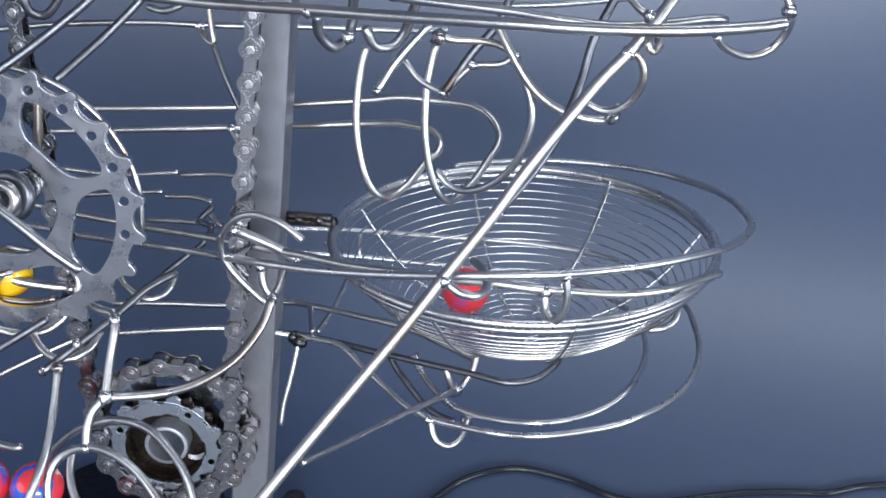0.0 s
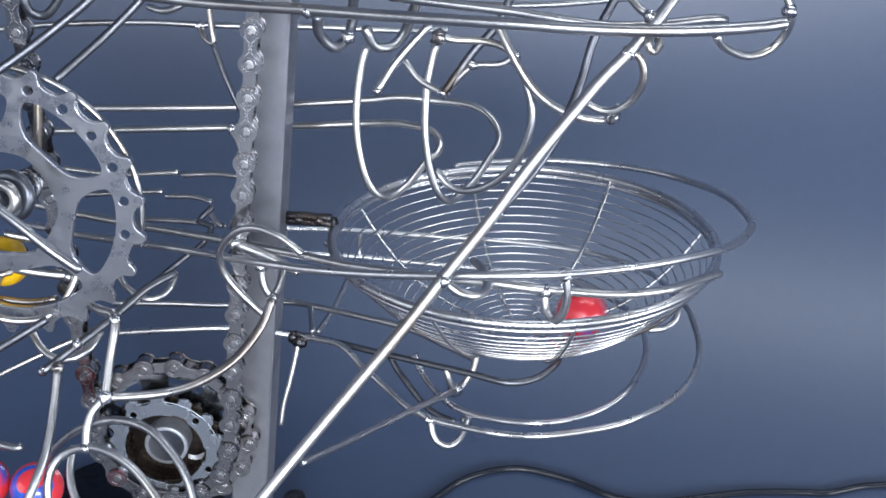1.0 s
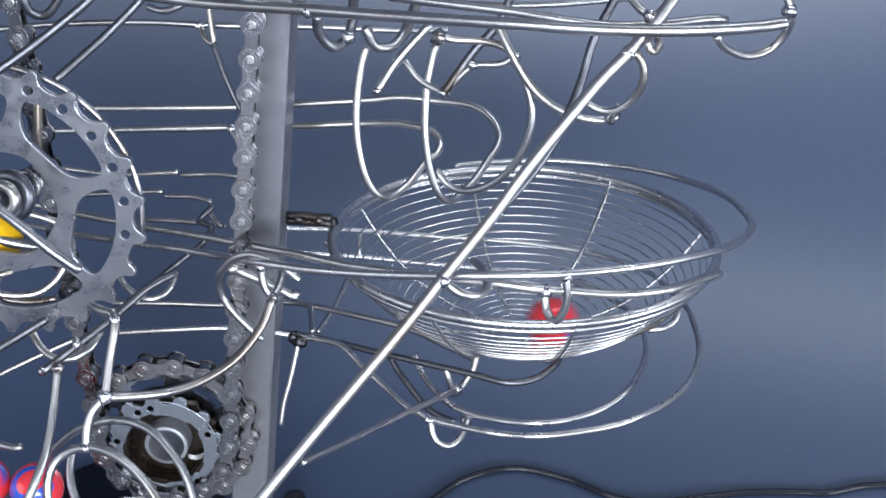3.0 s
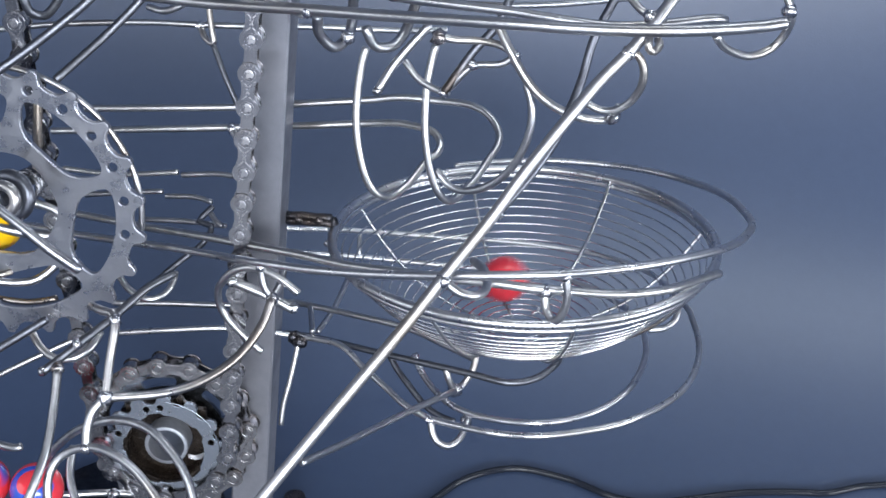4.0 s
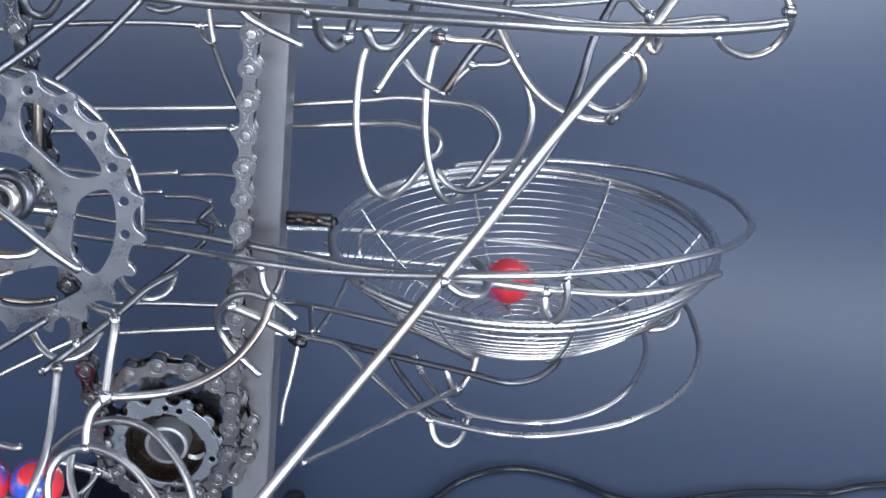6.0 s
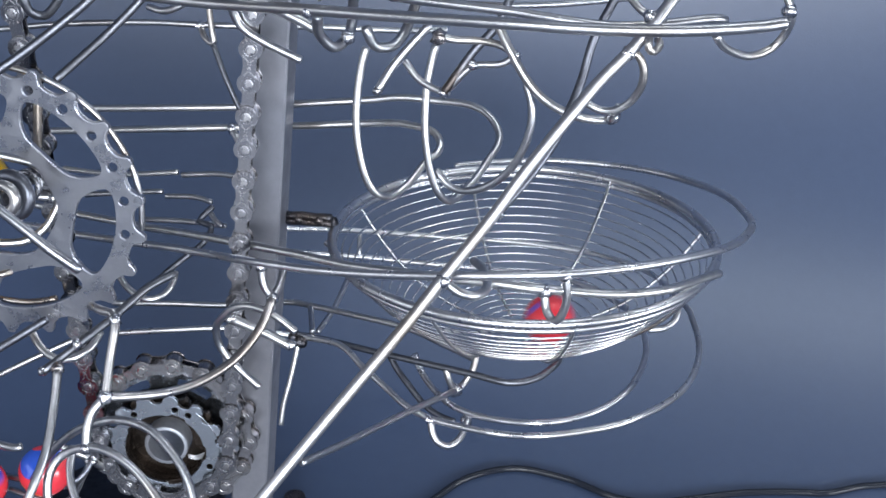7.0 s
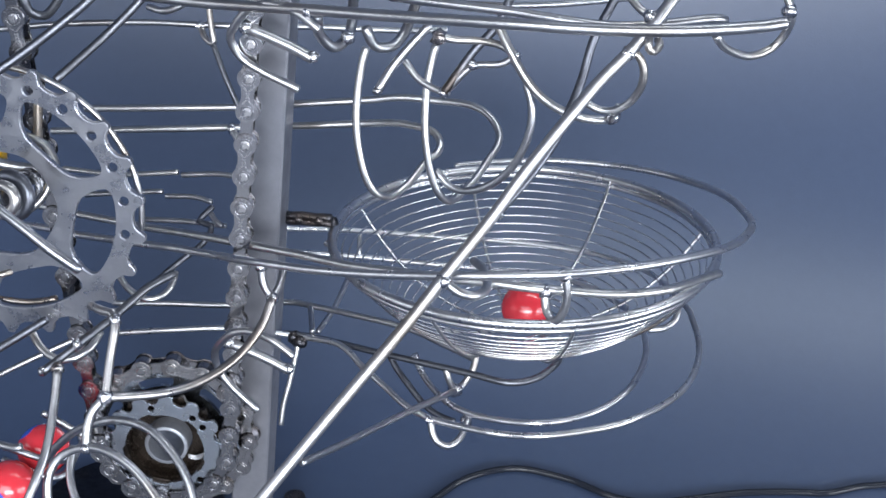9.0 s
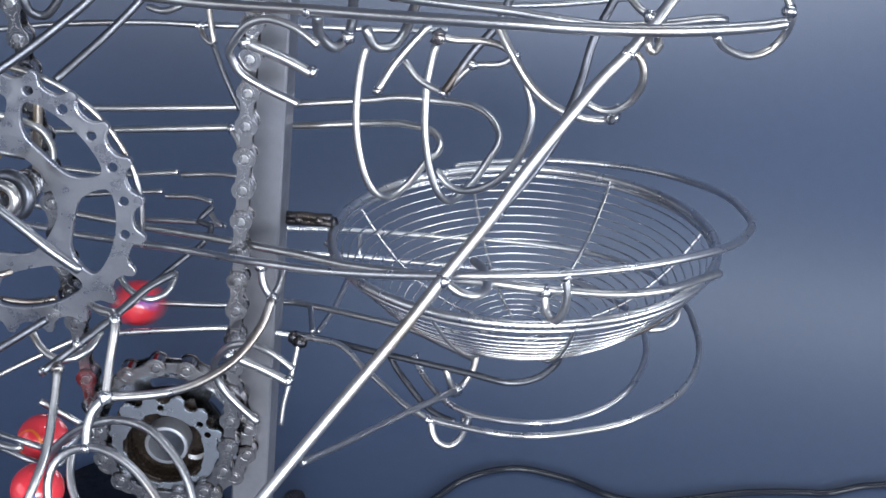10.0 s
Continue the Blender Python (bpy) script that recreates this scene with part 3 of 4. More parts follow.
# ---- rails, ties, rods and braces ----
wire("rail", 3.2, run, "", [(-172.0, 464.8, 149.4), (-160.1, 462.9, 149.1), (-149.8, 460.8, 148.4), (-132.9, 456.9, 148.8), (-118.3, 453.2, 149.3), (-106.4, 446.7, 151.5), (-87.5, 436.5, 154.1), (-69.2, 420.9, 159.5), (-57.3, 414.0, 161.7), (-47.0, 407.7, 163.9), (-25.9, 396.7, 168.8), (-4.0, 386.1, 174.6), (22.5, 380.5, 179.2), (41.4, 381.2, 180.9), (61.2, 388.8, 180.9), (78.2, 399.3, 180.0), (93.4, 411.8, 178.8), (105.4, 424.3, 177.4), (114.1, 437.2, 177.0), (118.9, 450.1, 176.6), (120.1, 466.6, 174.6), (118.7, 485.5, 172.9), (114.0, 504.1, 170.6), (102.0, 522.7, 168.4), (88.3, 533.2, 167.4), (73.9, 541.2, 165.8), (48.4, 547.0, 164.1), (22.4, 548.0, 161.3), (3.1, 544.8, 159.1)], BRIGHT)
wire("rail", 3.3, run, "", [(-168.0, 472.9, 155.0), (-158.4, 470.3, 154.7), (-150.8, 468.2, 154.3), (-133.8, 463.6, 154.2), (-118.5, 458.3, 154.5), (-103.9, 451.7, 156.1), (-86.6, 443.2, 158.0), (-69.5, 435.8, 159.1), (-49.6, 423.6, 161.9), (-37.6, 415.2, 163.7), (-26.8, 408.4, 165.7), (-16.3, 402.8, 167.7), (-0.1, 396.9, 169.2), (17.7, 393.0, 170.3), (31.3, 390.9, 170.4), (47.3, 392.6, 169.3), (63.7, 397.2, 167.5), (81.3, 407.4, 165.8), (95.9, 421.0, 164.7), (104.4, 429.5, 164.0)], WIRE)
wire("rail", 3.9, run, "", [(-112.7, 436.9, 252.6), (-86.5, 426.5, 253.8), (-52.0, 416.7, 256.1), (-20.8, 404.7, 258.6), (15.9, 392.8, 261.4), (42.3, 386.9, 262.8), (68.2, 383.4, 264.9), (90.9, 384.4, 267.3), (101.8, 387.3, 268.8)])
wire("rail", 3.2, run, "", [(-24.2, 427.1, 260.3), (-6.5, 422.7, 260.1), (16.6, 418.3, 259.9), (35.5, 413.6, 259.2), (52.4, 411.3, 258.8), (69.6, 414.1, 260.3), (85.3, 419.1, 261.9), (90.8, 423.0, 260.9)])
wire("rail", 2.6, run, "", [(-191.6, 504.1, 219.1), (-166.1, 505.8, 222.8), (-131.4, 508.0, 225.5), (-107.9, 508.2, 226.1), (-84.8, 510.5, 226.4), (-59.4, 515.1, 226.9), (-26.3, 519.4, 226.7), (-4.9, 524.0, 227.4)], GREY)
wire("rail", 3.1, run, "", [(-153.5, 497.2, 190.0), (-89.9, 499.1, 194.5), (-65.2, 500.3, 197.3), (-38.0, 499.6, 200.9), (-23.9, 498.0, 203.6), (-13.8, 496.5, 204.3), (-6.7, 495.3, 204.2), (1.9, 493.0, 204.7), (9.6, 489.9, 204.3), (15.3, 486.3, 201.9), (18.8, 482.4, 198.1), (19.7, 478.3, 195.2), (18.3, 474.0, 192.2), (15.9, 469.3, 189.8), (11.6, 462.1, 184.5), (6.4, 454.1, 180.9), (1.6, 446.8, 179.1), (-2.7, 442.1, 183.3), (-5.9, 440.7, 190.2), (-8.4, 440.6, 200.2), (-9.9, 441.3, 212.0), (-9.9, 442.8, 225.6), (-8.8, 444.1, 233.8), (-7.5, 444.6, 240.1)])
wire("rail", 3.1, run, "", [(-168.2, 497.8, 178.9), (-130.3, 498.2, 182.2), (-92.0, 497.6, 185.9), (-64.6, 496.7, 188.9), (-56.2, 495.8, 190.0), (-37.2, 493.9, 192.7), (-23.0, 490.3, 195.1), (-15.2, 487.1, 195.4), (-8.8, 483.7, 195.3), (-5.4, 481.1, 193.7), (-4.0, 477.4, 191.4), (-5.1, 474.1, 188.6), (-8.9, 469.6, 186.7), (-15.5, 460.2, 179.9), (-21.6, 452.6, 177.3), (-26.6, 447.1, 179.7), (-30.6, 445.2, 185.7), (-33.5, 444.8, 194.7), (-35.4, 445.1, 205.7), (-35.7, 446.2, 218.5), (-34.5, 446.9, 230.2), (-33.2, 447.4, 236.5)])
wire("rail", 3.2, run, "", [(13.6, 432.6, 252.6), (18.8, 428.8, 243.8), (26.0, 426.5, 233.5), (33.6, 425.9, 226.8), (42.1, 427.3, 222.6), (50.7, 430.7, 220.2), (58.4, 433.8, 220.0)])
wire("rail", 3.0, run, "", [(25.7, 430.1, 231.6), (28.2, 428.9, 223.8), (28.3, 428.6, 215.5), (25.9, 430.0, 205.8), (21.2, 432.6, 196.7), (14.4, 436.1, 189.8), (7.2, 439.1, 186.6), (0.7, 441.6, 187.2), (-4.6, 443.7, 192.2)], GREY)
wire("tie", 2.8, run, "", [(-8.4, 434.5, 247.0), (-1.9, 433.7, 245.2), (8.2, 433.8, 245.3), (16.2, 431.3, 244.6), (20.7, 428.2, 242.4)])
wire("tie", 2.6, run, "", [(20.8, 430.0, 241.6), (15.7, 430.7, 238.2), (6.8, 432.3, 236.7), (2.0, 432.6, 232.4), (-0.8, 433.1, 228.5), (-3.7, 434.1, 225.7)])
wire("tie", 3.8, run, "", [(-48.1, 419.9, 253.5), (-48.0, 425.4, 246.0), (-43.4, 429.5, 240.5), (-39.4, 434.7, 242.4), (-38.2, 440.7, 246.1), (-38.3, 446.7, 255.3)], GREY)
wire("tie", 3.8, run, "", [(-32.5, 434.5, 247.0), (-29.5, 436.1, 240.6), (-24.1, 439.9, 239.3), (-20.0, 445.5, 242.1), (-17.3, 450.4, 248.5), (-15.4, 454.4, 255.3)], GREY)
wire("rod", 3.0, run, "", [(-26.7, 422.1, 228.1), (-21.1, 426.0, 237.3), (-10.1, 429.6, 250.8)])
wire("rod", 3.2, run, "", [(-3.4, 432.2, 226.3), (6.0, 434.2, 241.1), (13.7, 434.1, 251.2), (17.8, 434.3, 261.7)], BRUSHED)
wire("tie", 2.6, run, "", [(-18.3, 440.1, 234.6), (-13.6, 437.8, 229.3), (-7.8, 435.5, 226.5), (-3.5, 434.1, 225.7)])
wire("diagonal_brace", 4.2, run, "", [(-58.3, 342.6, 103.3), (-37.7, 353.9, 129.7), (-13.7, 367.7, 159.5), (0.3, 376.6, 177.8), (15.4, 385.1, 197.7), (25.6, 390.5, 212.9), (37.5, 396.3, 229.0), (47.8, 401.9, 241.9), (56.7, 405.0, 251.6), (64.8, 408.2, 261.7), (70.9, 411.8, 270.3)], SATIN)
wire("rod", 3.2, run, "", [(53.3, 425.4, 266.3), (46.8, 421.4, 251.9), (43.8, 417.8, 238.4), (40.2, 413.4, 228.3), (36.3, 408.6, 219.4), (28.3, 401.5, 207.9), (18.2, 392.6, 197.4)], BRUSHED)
wire("tie", 2.8, run, "", [(56.8, 407.8, 250.6), (60.2, 407.8, 250.6), (62.8, 408.1, 246.3), (63.3, 409.7, 240.0), (61.1, 413.4, 233.2), (56.4, 415.8, 228.7), (51.2, 417.6, 227.8), (46.7, 418.3, 229.5)])
wire("tie", 2.8, run, "", [(57.7, 418.3, 229.5), (55.9, 424.1, 222.6)])
wire("tie", 3.2, run, "", [(1.1, 377.4, 177.1), (6.3, 376.0, 173.8), (12.1, 378.4, 171.8), (15.9, 385.2, 172.3), (14.9, 392.7, 174.8), (10.9, 399.6, 175.5)])
wire("tie", 3.0, run, "", [(41.5, 382.1, 180.3), (42.8, 382.0, 175.0), (42.9, 383.1, 167.4), (40.5, 384.8, 161.2), (37.5, 389.6, 162.3), (36.1, 392.3, 168.8)])
wire("tie", 3.0, run, "", [(-66.8, 420.6, 158.5), (-66.3, 419.9, 151.9), (-62.8, 419.8, 146.5), (-60.5, 425.3, 149.3), (-60.0, 431.7, 154.0)])
wire("rod", 3.4, run, "", [(-62.3, 417.7, 146.7), (-65.5, 411.7, 137.6), (-72.9, 403.4, 128.6), (-83.3, 394.6, 123.2), (-94.4, 387.3, 121.4), (-105.5, 382.9, 121.4), (-115.2, 379.0, 122.4)], TINTED)
wire("rod", 3.2, run, "", [(-115.2, 379.0, 122.4), (-115.0, 385.7, 133.0), (-114.6, 393.5, 146.2), (-120.7, 398.1, 146.6), (-125.9, 402.3, 146.2)], TINTED)
wire("rod", 3.2, run, "", [(-115.2, 379.0, 122.4), (-119.1, 377.0, 117.6), (-120.8, 374.6, 112.0), (-120.8, 371.9, 105.7)])
wire("rail", 3.2, run, "", [(-148.4, 393.7, 75.3), (-140.2, 391.1, 89.6), (-130.4, 388.3, 100.9), (-119.5, 384.0, 108.7), (-109.4, 381.1, 111.9), (-99.0, 376.6, 111.5), (-89.8, 370.9, 106.0), (-83.7, 365.8, 99.1), (-79.5, 360.4, 89.0)], GREY)
wire("rail", 3.2, run, "", [(-132.8, 363.6, 81.2), (-133.9, 368.8, 93.5), (-129.9, 372.1, 101.1), (-120.2, 371.9, 105.8), (-110.6, 369.5, 105.3), (-100.7, 365.3, 100.4), (-91.0, 359.2, 91.3)])
wire("rail", 3.0, run, "", [(-130.9, 388.9, 94.7), (-131.0, 383.9, 88.1), (-129.1, 379.4, 82.5), (-125.1, 374.6, 76.5)])
wire("rod", 3.2, run, "", [(-135.0, 389.3, 126.1), (-134.8, 382.8, 115.9), (-135.2, 373.0, 103.2), (-137.5, 364.6, 93.7), (-140.5, 358.8, 85.2)], GREY)
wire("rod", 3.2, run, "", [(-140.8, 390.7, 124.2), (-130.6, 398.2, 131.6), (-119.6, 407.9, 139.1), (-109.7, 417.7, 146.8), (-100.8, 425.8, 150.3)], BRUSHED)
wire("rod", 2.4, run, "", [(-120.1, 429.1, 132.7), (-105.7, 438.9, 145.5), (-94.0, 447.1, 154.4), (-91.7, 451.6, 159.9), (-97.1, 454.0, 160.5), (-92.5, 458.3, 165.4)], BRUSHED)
wire("tie", 3.0, run, "", [(-153.3, 415.9, 127.1), (-149.1, 411.9, 123.0), (-142.6, 408.5, 120.1), (-135.4, 408.7, 120.5), (-129.9, 412.1, 123.4), (-127.6, 418.1, 127.3)])
wire("rail", 2.4, run, "", [(-173.7, 427.7, 98.8), (-158.6, 431.1, 106.7), (-143.0, 436.3, 113.8)])
wire("rod", 3.2, run, "", [(-164.5, 407.1, 122.0), (-154.4, 409.9, 128.4), (-145.9, 412.3, 134.0)], BRUSHED)
wire("tie", 2.6, run, "", [(-122.7, 430.1, 145.3), (-118.5, 426.6, 142.0), (-110.4, 423.5, 139.8), (-104.6, 426.3, 141.3), (-102.3, 429.8, 144.6), (-102.1, 433.2, 147.4)])
wire("rail", 2.6, run, "", [(-135.2, 457.0, 106.3), (-110.5, 456.4, 110.1), (-84.9, 457.4, 112.3), (-59.7, 461.8, 108.6), (-53.6, 460.2, 108.8), (-46.1, 455.7, 110.4), (-39.7, 450.5, 111.8), (-34.6, 445.6, 110.9), (-29.4, 439.6, 108.5), (-23.8, 433.0, 107.5), (-17.7, 426.6, 105.9), (-12.1, 419.4, 104.9), (-6.3, 413.6, 104.5), (-0.1, 406.9, 105.8), (7.9, 401.8, 107.0), (18.3, 395.2, 109.2), (28.6, 392.4, 110.0), (38.7, 389.9, 111.9), (49.1, 392.1, 112.3), (66.2, 398.7, 112.8), (77.4, 405.8, 113.5), (89.8, 418.3, 113.3), (98.6, 429.9, 114.4), (104.1, 441.7, 115.9), (107.4, 453.6, 117.6), (108.7, 465.4, 118.6), (108.7, 479.8, 119.3), (107.7, 495.4, 119.2), (96.2, 526.8, 119.5), (74.3, 545.1, 119.1), (39.5, 553.8, 119.0), (-6.9, 550.2, 120.9), (-44.0, 539.2, 125.6), (-68.9, 525.9, 130.1), (-78.4, 520.0, 132.6)], BRIGHT)
wire("rail", 2.6, run, "", [(-8.2, 447.4, 109.6), (-6.1, 444.2, 106.8), (-3.2, 439.5, 104.4), (0.2, 434.3, 103.0), (4.0, 429.3, 102.0), (8.2, 424.0, 102.0), (13.3, 419.6, 102.3), (20.9, 414.8, 103.2), (30.6, 411.7, 104.1), (40.1, 409.4, 105.7), (51.1, 413.2, 105.5), (62.2, 417.8, 107.2), (70.3, 424.6, 108.4), (76.9, 431.9, 110.3), (82.8, 444.8, 111.3), (86.5, 457.6, 112.5), (87.8, 468.7, 113.1), (87.8, 483.3, 111.9), (80.0, 507.0, 112.6), (59.9, 524.5, 114.1), (31.4, 533.7, 112.7), (-0.6, 535.8, 112.6), (-37.6, 530.8, 116.1), (-65.8, 523.5, 119.4), (-78.1, 519.0, 121.6)], BRIGHT)
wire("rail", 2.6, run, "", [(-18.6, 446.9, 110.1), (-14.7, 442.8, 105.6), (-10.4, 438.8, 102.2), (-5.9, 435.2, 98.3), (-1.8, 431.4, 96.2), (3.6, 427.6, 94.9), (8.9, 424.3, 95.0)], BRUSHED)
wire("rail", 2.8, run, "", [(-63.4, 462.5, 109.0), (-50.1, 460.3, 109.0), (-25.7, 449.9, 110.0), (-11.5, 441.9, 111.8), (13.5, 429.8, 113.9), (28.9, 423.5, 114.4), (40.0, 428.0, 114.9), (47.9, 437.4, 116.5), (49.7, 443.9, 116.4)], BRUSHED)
wire("rail", 2.8, run, "", [(-140.9, 481.7, 108.1), (-116.5, 482.2, 109.4), (-89.6, 482.7, 110.4), (-65.5, 485.6, 112.2), (-52.8, 481.6, 112.9), (-37.5, 475.3, 113.6), (-12.8, 464.7, 114.2), (4.1, 455.1, 112.2), (15.9, 447.1, 111.1)])
wire("tie", 2.8, run, "", [(16.3, 443.4, 115.2), (15.5, 441.2, 110.1), (11.9, 438.6, 104.0), (8.8, 435.9, 102.7), (6.1, 433.5, 107.4), (4.6, 433.6, 112.7)])
wire("rod", 2.6, run, "", [(-42.1, 351.4, 118.8), (-28.0, 375.3, 113.8), (-9.4, 407.5, 107.6), (8.6, 433.9, 103.3)])
wire("tie", 2.8, run, "", [(-0.3, 406.8, 105.8), (1.4, 404.1, 99.7), (6.4, 404.6, 95.7), (11.4, 409.4, 96.7), (14.1, 417.5, 100.5)])
wire("rod", 2.2, run, "", [(-57.1, 459.9, 108.2), (-59.8, 455.3, 92.3), (-62.3, 452.6, 80.8), (-63.1, 450.9, 71.7)])
wire("rod", 2.4, run, "", [(-41.7, 508.4, 114.7), (-46.1, 489.4, 108.3), (-51.1, 473.7, 104.8)])
wire("tie", 2.4, run, "", [(-55.2, 481.3, 112.3), (-51.9, 461.2, 111.1)])
wire("tie", 2.2, run, "", [(-39.3, 536.7, 124.9), (-38.8, 531.3, 117.2)])
wire("tie", 2.8, run, "", [(81.0, 387.1, 263.3), (85.6, 391.6, 258.5), (94.8, 398.7, 254.8), (103.0, 403.8, 256.7), (106.6, 402.2, 262.9), (106.4, 398.4, 269.5), (103.7, 398.7, 275.2)])
wire("rod", 2.6, run, "", [(-106.7, 508.2, 226.1), (-104.3, 504.3, 222.0), (-100.0, 501.3, 220.2), (-101.4, 502.8, 228.7), (-102.9, 505.2, 239.3)])
wire("rod", 2.4, run, "", [(-100.0, 501.2, 219.7), (-93.9, 495.8, 207.3), (-87.6, 492.9, 195.3)], BRUSHED)
wire("tie", 3.0, run, "", [(-92.5, 497.4, 185.4), (-89.0, 494.0, 182.6), (-85.8, 489.3, 176.9)])
wire("rail", 2.4, run, "", [(-162.3, 491.8, 164.7), (-155.6, 491.6, 164.3), (-138.5, 490.4, 164.2), (-113.2, 489.6, 167.3)])
wire("rail", 2.4, run, "", [(-111.5, 489.2, 166.3), (-97.4, 487.9, 168.3), (-86.4, 485.8, 168.6)])
wire("rail", 2.4, run, "", [(-152.2, 486.7, 155.4), (-135.4, 486.6, 157.7), (-119.1, 486.3, 159.5)], GREY)
wire("rail", 2.4, run, "", [(-117.5, 485.6, 157.8), (-105.0, 483.8, 158.9), (-97.4, 481.3, 158.1)])
wire("tie", 2.4, run, "", [(-95.4, 467.6, 159.1), (-92.5, 464.4, 156.7), (-89.4, 462.8, 155.5)])
wire("rail", 2.4, run, "", [(-126.8, 479.6, 149.0), (-107.4, 477.9, 150.1), (-90.5, 475.8, 150.2)])
wire("rod", 3.4, run, "", [(-147.9, 376.7, 193.2), (-138.1, 374.1, 187.2), (-129.0, 373.3, 180.1), (-120.4, 374.6, 173.2)], GREY)
wire("rod", 3.2, run, "", [(-157.1, 410.2, 228.3), (-144.3, 414.4, 238.0), (-129.7, 419.6, 250.3), (-125.2, 421.6, 254.9)], BRUSHED)
wire("rod", 3.0, run, "", [(-140.6, 424.0, 223.5), (-125.1, 436.1, 238.1), (-115.7, 440.4, 248.0), (-112.9, 441.9, 251.6)], BRUSHED)
wire("tie", 3.2, run, "", [(-147.6, 416.0, 254.5), (-146.3, 417.9, 248.8), (-142.5, 421.3, 246.7), (-140.2, 426.8, 249.3), (-139.5, 430.2, 252.1)], BRUSHED)
wire("tie", 2.8, run, "", [(-117.5, 465.1, 242.2), (-110.9, 462.6, 241.5), (-104.3, 461.6, 244.3), (-99.0, 462.3, 248.3)])
wire("rod", 2.4, run, "", [(-157.4, 448.2, 202.7), (-156.0, 444.9, 194.9), (-155.2, 443.0, 190.6)])
wire("rail", 2.4, run, "", [(-155.8, 396.7, 158.7), (-152.6, 399.1, 159.1)])
wire("tie", 2.8, run, "", [(-152.6, 371.6, 105.0), (-145.3, 369.4, 105.1), (-142.8, 369.7, 105.8)])
wire("tie", 2.8, run, "", [(63.0, 404.2, 257.6), (62.9, 402.8, 254.1), (65.1, 404.3, 252.8), (67.1, 407.2, 254.5), (66.6, 409.9, 255.7)])
wire("tie", 2.8, run, "", [(58.0, 431.5, 265.4), (62.5, 427.6, 261.4), (65.1, 427.2, 260.5), (69.7, 429.5, 260.7), (75.8, 436.0, 265.7)])
wire("rail", 2.4, run, "", [(-5.1, 468.7, 250.6), (18.4, 466.9, 251.6), (39.4, 465.7, 253.9), (64.6, 467.3, 257.6)], GREY)
wire("rod", 2.4, run, "", [(-123.9, 419.4, 135.5), (-120.2, 421.7, 135.6), (-114.6, 425.2, 138.7)])
wire("tie", 2.7, run, "", [(95.6, 451.1, 138.4), (94.6, 448.3, 134.4), (90.3, 446.0, 131.5), (84.1, 445.6, 130.5)])
wire("rod", 3.6, run, "", [(-151.0, 434.0, 212.6), (-151.8, 434.0, 200.9), (-152.9, 434.0, 187.6), (-153.6, 434.0, 180.4)], TINTED)
wire("rod", 3.0, run, "", [(-171.4, 430.0, 132.6), (-163.2, 430.0, 131.7), (-156.1, 430.0, 132.0), (-147.7, 430.0, 134.1)], TINTED)

# ---- welds ----
for i, (x, y, z, r) in enumerate([
    (-51.0, 416.5, 255.7, 2.6),
    (-38.5, 431.1, 244.1, 3.0),
    (-6.3, 433.9, 245.6, 3.4),
    (20.7, 429.1, 242.0, 2.4),
    (6.0, 432.3, 236.7, 2.4),
    (-3.4, 433.1, 226.0, 2.6),
    (-26.7, 422.1, 228.1, 2.0),
    (57.8, 430.4, 222.1, 3.2),
    (57.6, 433.7, 219.8, 2.4),
    (56.7, 404.9, 251.5, 2.6),
    (0.9, 376.5, 177.5, 3.2),
    (17.8, 389.5, 197.7, 2.4),
    (41.6, 381.9, 180.0, 2.6),
    (36.6, 391.4, 169.2, 3.0),
    (-66.8, 420.4, 158.1, 2.8),
    (-62.4, 418.6, 146.2, 2.8),
    (-115.2, 379.0, 122.4, 3.2),
    (-120.6, 371.9, 105.7, 2.8),
    (-114.7, 393.4, 145.8, 2.6),
    (-135.3, 390.4, 126.2, 2.8),
    (-130.5, 398.4, 132.0, 2.6),
    (8.8, 435.9, 102.7, 3.4),
    (13.7, 418.2, 99.6, 2.6),
    (-0.3, 406.6, 105.5, 2.2),
    (-8.2, 447.4, 109.6, 2.4),
    (-106.7, 508.1, 225.7, 2.6),
    (-92.0, 497.4, 185.5, 2.8),
    (105.1, 396.8, 270.7, 2.8),
    (62.8, 409.0, 263.6, 2.6),
    (-12.8, 464.7, 114.2, 2.0),
    (-140.8, 390.7, 124.2, 2.2),
]):
    part("weld", blob((x, y, z), r * 0.94, i * 3.1), WELD, run)


# ---- cable on the table ----
def table_cable():
    pts = [
        (-5.7, 488.2, 3.2),
        (1.8, 498.7, 4.5),
        (7.8, 505.9, 5.6),
        (15.5, 514.2, 7.1),
        (24.5, 519.9, 8.3),
        (34.3, 523.8, 9.2),
        (43.5, 525.7, 9.6),
        (52.5, 525.1, 9.5),
        (61.4, 522.9, 9.0),
        (71.1, 520.4, 8.4),
        (81.4, 515.4, 7.3),
        (91.1, 511.1, 6.5),
        (108.5, 508.9, 6.1),
        (131.7, 514.1, 7.1),
        (145.5, 517.6, 7.8),
        (157.9, 520.2, 8.3),
        (179.9, 522.5, 8.9),
        (196.8, 523.3, 9.0),
        (208.9, 526.9, 9.9),
        (216.2, 529.3, 10.5),
        (229.2, 531.5, 11.1),
        (253.8, 536.5, 12.5),
    ]
    ob = new("cable", mesh_of("cable", tube(spline(pts, step=4.0), 3.4, 10), RUBBER))
    tagged(ob, "thin black glossy power cable lying on the backdrop", "cable")


table_cable()


# ---- marbles ----
MR = 10.0


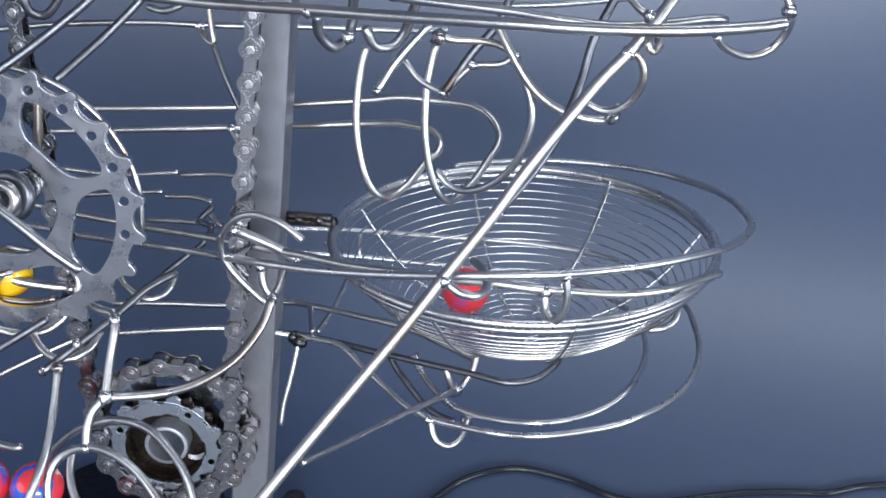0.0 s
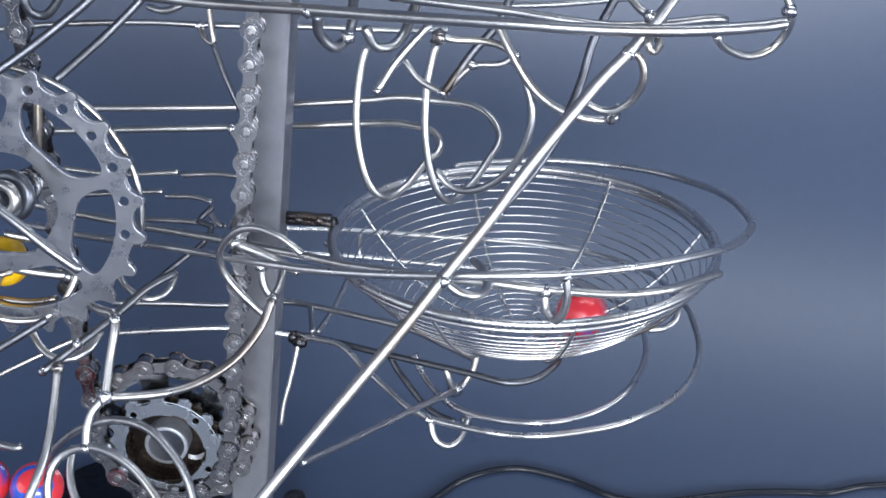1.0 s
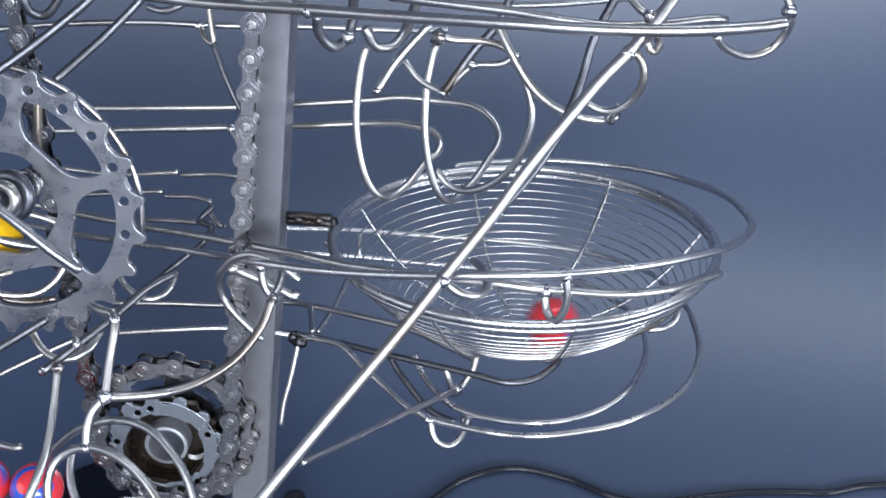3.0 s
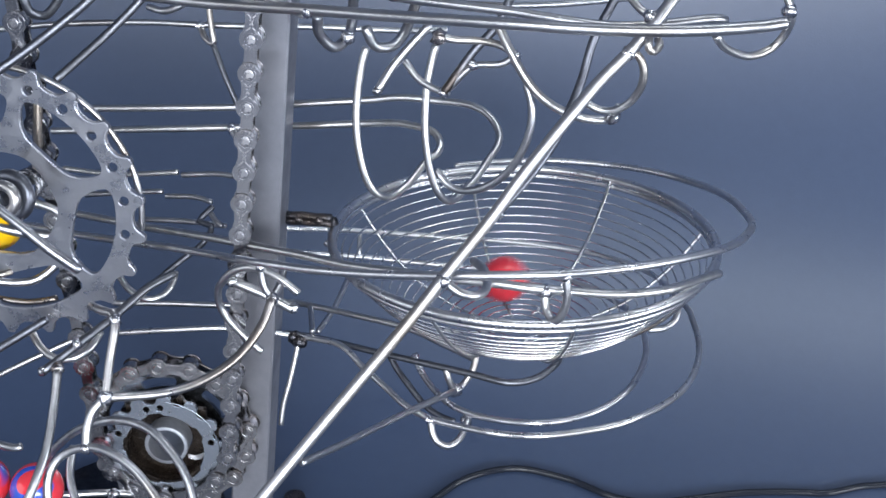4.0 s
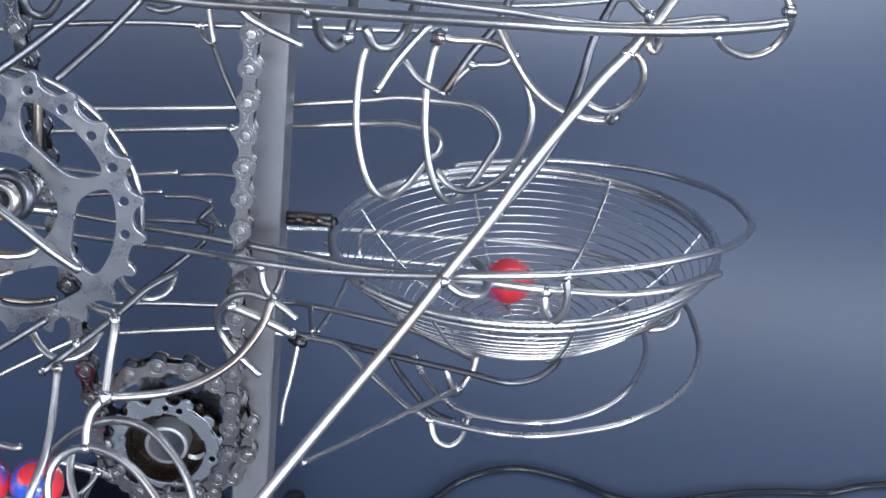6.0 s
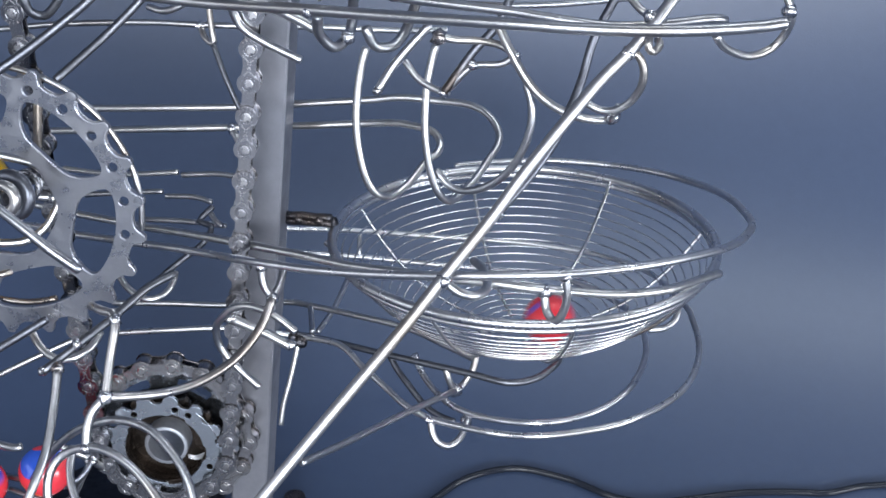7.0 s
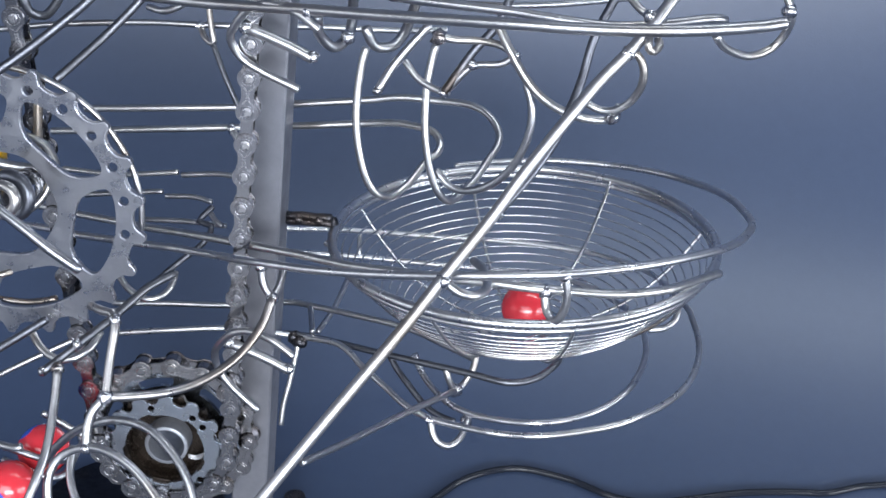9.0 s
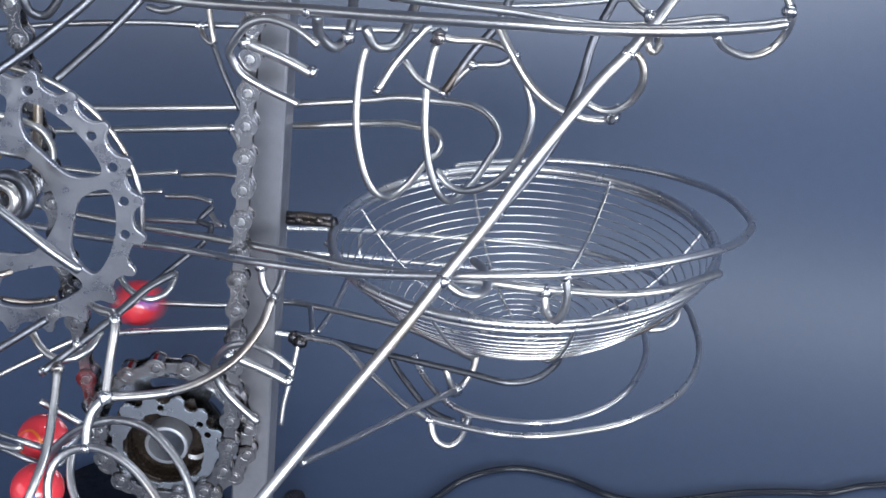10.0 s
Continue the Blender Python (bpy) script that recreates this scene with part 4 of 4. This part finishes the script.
def marble(label, material):
    bm = bmesh.new()
    bmesh.ops.create_uvsphere(bm, u_segments=48, v_segments=32, radius=MR * MM)
    return tagged(new("marble", mesh_of("marble", bm, material)), label, "marble", "marbles")


bowl_marble = marble("glossy red marble with blue swirls circling the strainer bowl", RED_SWIRL)
fork_marble = marble("glossy red marble with orange and blue bands", RED_ORANGE)
next_marble = marble("glossy red and blue swirled marble waiting on the rails", RED_SWIRL)
yellow_marble = marble("glossy yellow marble with black patches riding a lifting fork", YELLOW_SWIRL)


def smooth_path(table, t):
    """A smooth course through timed places."""
    ts = [r[0] for r in table]
    i = max(0, min(len(ts) - 2, next((j for j in range(len(ts) - 1) if t < ts[j + 1]), len(ts) - 2)))
    p = [Vector(r[1:]) for r in table]
    f = (t - ts[i]) / (ts[i + 1] - ts[i])
    f = min(1.0, max(0.0, f))
    def slope(j):
        if j == 0:
            return (p[1] - p[0]) / (ts[1] - ts[0])
        if j == len(ts) - 1:
            return (p[j] - p[j - 1]) / (ts[j] - ts[j - 1])
        return (p[j + 1] - p[j - 1]) / (ts[j + 1] - ts[j - 1])
    h = ts[i + 1] - ts[i]
    a, b = slope(i) * h, slope(i + 1) * h
    return p[i] * (2 * f ** 3 - 3 * f * f + 1) + a * (f ** 3 - 2 * f * f + f) + p[i + 1] * (3 * f * f - 2 * f ** 3) + b * (f ** 3 - f * f)


# the orbit's small swings: (phase, radius) every tenth of a second, from three times on
SWING_A = [(-0.00, -1.8), (-0.04, -1.0), (-0.13, -1.7), (-0.16, -2.1), (-0.04, -1.0), (0.09, 2.8), (0.03, 4.0), (-0.04, 2.5), (0.03, -2.1), (0.14, -3.3), (0.10, -0.2), (-0.04, 2.4), (-0.09, 2.5), (-0.03, 1.9), (-0.02, 1.3), (-0.09, -0.2), (-0.06, -2.5), (0.07, -2.3), (0.10, 0.8), (0.08, 1.6), (0.12, 0.1), (0.10, 1.0), (-0.04, 1.8), (-0.07, -0.2), (0.08, -1.0), (0.11, 0.7), (0.07, 0.4), (0.14, -2.1)]
SWING_B = [(0.01, 2.1), (0.03, -0.8), (0.18, -1.3), (0.20, 0.9), (0.04, 0.2), (-0.02, -0.8), (-0.05, 0.6), (-0.09, -0.3), (-0.06, -1.9), (0.01, -1.4), (0.03, 0.0), (-0.05, 0.7), (-0.17, 0.4), (-0.22, 0.5), (-0.31, -0.1), (-0.36, -1.9), (-0.27, -2.6), (-0.15, -1.6), (-0.08, -0.6), (-0.04, -0.8)]
SWING_C = [(0.34, 1.1), (0.18, 1.8), (0.07, 0.1), (0.12, -2.2), (0.23, -2.2), (0.27, -0.9), (0.26, -0.2), (0.21, 0.3), (0.14, 2.1), (-0.03, 3.6), (-0.24, 0.4), (-0.20, -3.5), (0.04, -1.8), (0.06, 1.2), (-0.06, 1.2), (-0.15, 1.1), (-0.27, 2.3)]
SWING = [(t0 + 0.1 * i, *s) for t0, rows in ((0.0, SWING_A), (3.8, SWING_B), (6.8, SWING_C)) for i, s in enumerate(rows)]
LAST = [
    (8.4, 52.6, 458.7, 132.2),
    (8.5, 46.3, 461.2, 131.2),
    (8.6, 32.3, 464.1, 130.2),
    (8.7, 22.4, 457.6, 129.8),
    (8.8, 24.3, 448.6, 130.2),
    (8.9, 36.0, 451.8, 130.4),
    (9.0, 35.3, 458.6, 130.3),
    (9.1, 33.9, 456.6, 130.2),
    (9.2, 31.4, 447.0, 123.7),
    (9.3, 24.7, 443.2, 114.7),
    (9.4, 12.5, 444.7, 113.2),
    (9.5, -4.1, 451.8, 114.6),
    (9.6, -28.6, 461.7, 117.4),
    (9.7, -51.2, 470.2, 117.0),
    (9.8, -75.7, 472.2, 116.5),
    (9.9, -100.3, 472.1, 116.3),
    (10.0, -127.0, 471.2, 114.2),
]


def bowl_marble_at(t):
    if t <= 8.4:
        dp, dr = smooth_path([(a, b, q, 0.0) for a, b, q in SWING], t)[:2]
        a = 2.877 + 8.962 * t + 0.0487 * t * t + dp
        r = 27.5 - 1.344 * t + dr
        return ball_point(2.0 + r * math.cos(a), 1.5 + r * math.sin(a))
    return smooth_path(LAST, t)


def rolled(path, up, start=0.0):
    """Rows of a rolling ball: its places, and its turn by the way it goes."""
    q, rows, before = Matrix.Rotation(radians(start), 3, "Z"), [], None
    for i in range(301):
        p = path(i / 30)
        if before is not None:
            step = p - before
            axis = up.cross(step)
            if axis.length > 1e-4:
                q = Matrix.Rotation(min(1.45, step.length / MR), 3, axis.normalized()) @ q
        before = p
        m = q.to_4x4()
        m.translation = p * MM
        rows.append((i / 30, m))
    return rows


FORK_PATH = [
    (0.0, -147.2, 393.1, 72.4),
    (5.7, -147.2, 393.1, 72.4),
    (6.1, -147.7, 395.1, 73.6),
    (6.5, -148.5, 399.9, 74.7),
    (6.8, -147.6, 402.2, 73.6),
    (7.2, -147.2, 404.2, 73.2),
    (7.6, -147.4, 406.4, 73.4),
    (8.2, -148.8, 409.4, 75.4),
    (8.8, -150.4, 411.8, 76.4),
    (9.4, -151.2, 414.4, 77.6),
    (10.0, -152.2, 417.0, 78.7),
]
NEXT_PATH = [
    (0.0, -167.5, 392.8, 73.3),
    (6.2, -167.5, 392.8, 73.3),
    (6.8, -168.3, 392.5, 72.5),
    (8.2, -167.8, 392.3, 72.1),
    (8.8, -160.1, 392.4, 72.4),
    (9.4, -152.0, 392.6, 72.7),
    (10.0, -146.8, 392.4, 72.2),
]
YELLOW_PATH = [
    (0.0, -168.8, 438.0, 140.4),
    (2.5, -171.4, 438.0, 152.0),
    (5.0, -172.1, 438.0, 165.6),
    (7.5, -174.8, 438.0, 180.6),
    (10.0, -175.8, 438.0, 193.5),
]


def motions():
    steps = [i * 0.5 for i in range(21)]
    for ob, k in moving:
        walk(ob, [(t, link_pose(k, t)) for t in steps])
    for ob, k in drive_links:
        walk(ob, [(t, drive_pose(k, t)) for t in steps])
    base = sprocket.matrix_basis.copy()
    walk(sprocket, [(t, base @ Matrix.Rotation(-0.200 * t, 4, "Z")) for t in steps])
    walk(bowl_marble, rolled(bowl_marble_at, Vector((0, 0, 1))))
    walk(fork_marble, [(t, m) for t, m in rolled(lambda t: smooth_path(FORK_PATH, t), Vector((0, 0, 1)), -80)[::3]])
    walk(next_marble, [(t, m) for t, m in rolled(lambda t: smooth_path(NEXT_PATH, t), Vector((0, 0, 1)))[::3]])
    walk(yellow_marble, [(t, Matrix.Translation(smooth_path(YELLOW_PATH, t) * MM)) for t in steps])


motions()
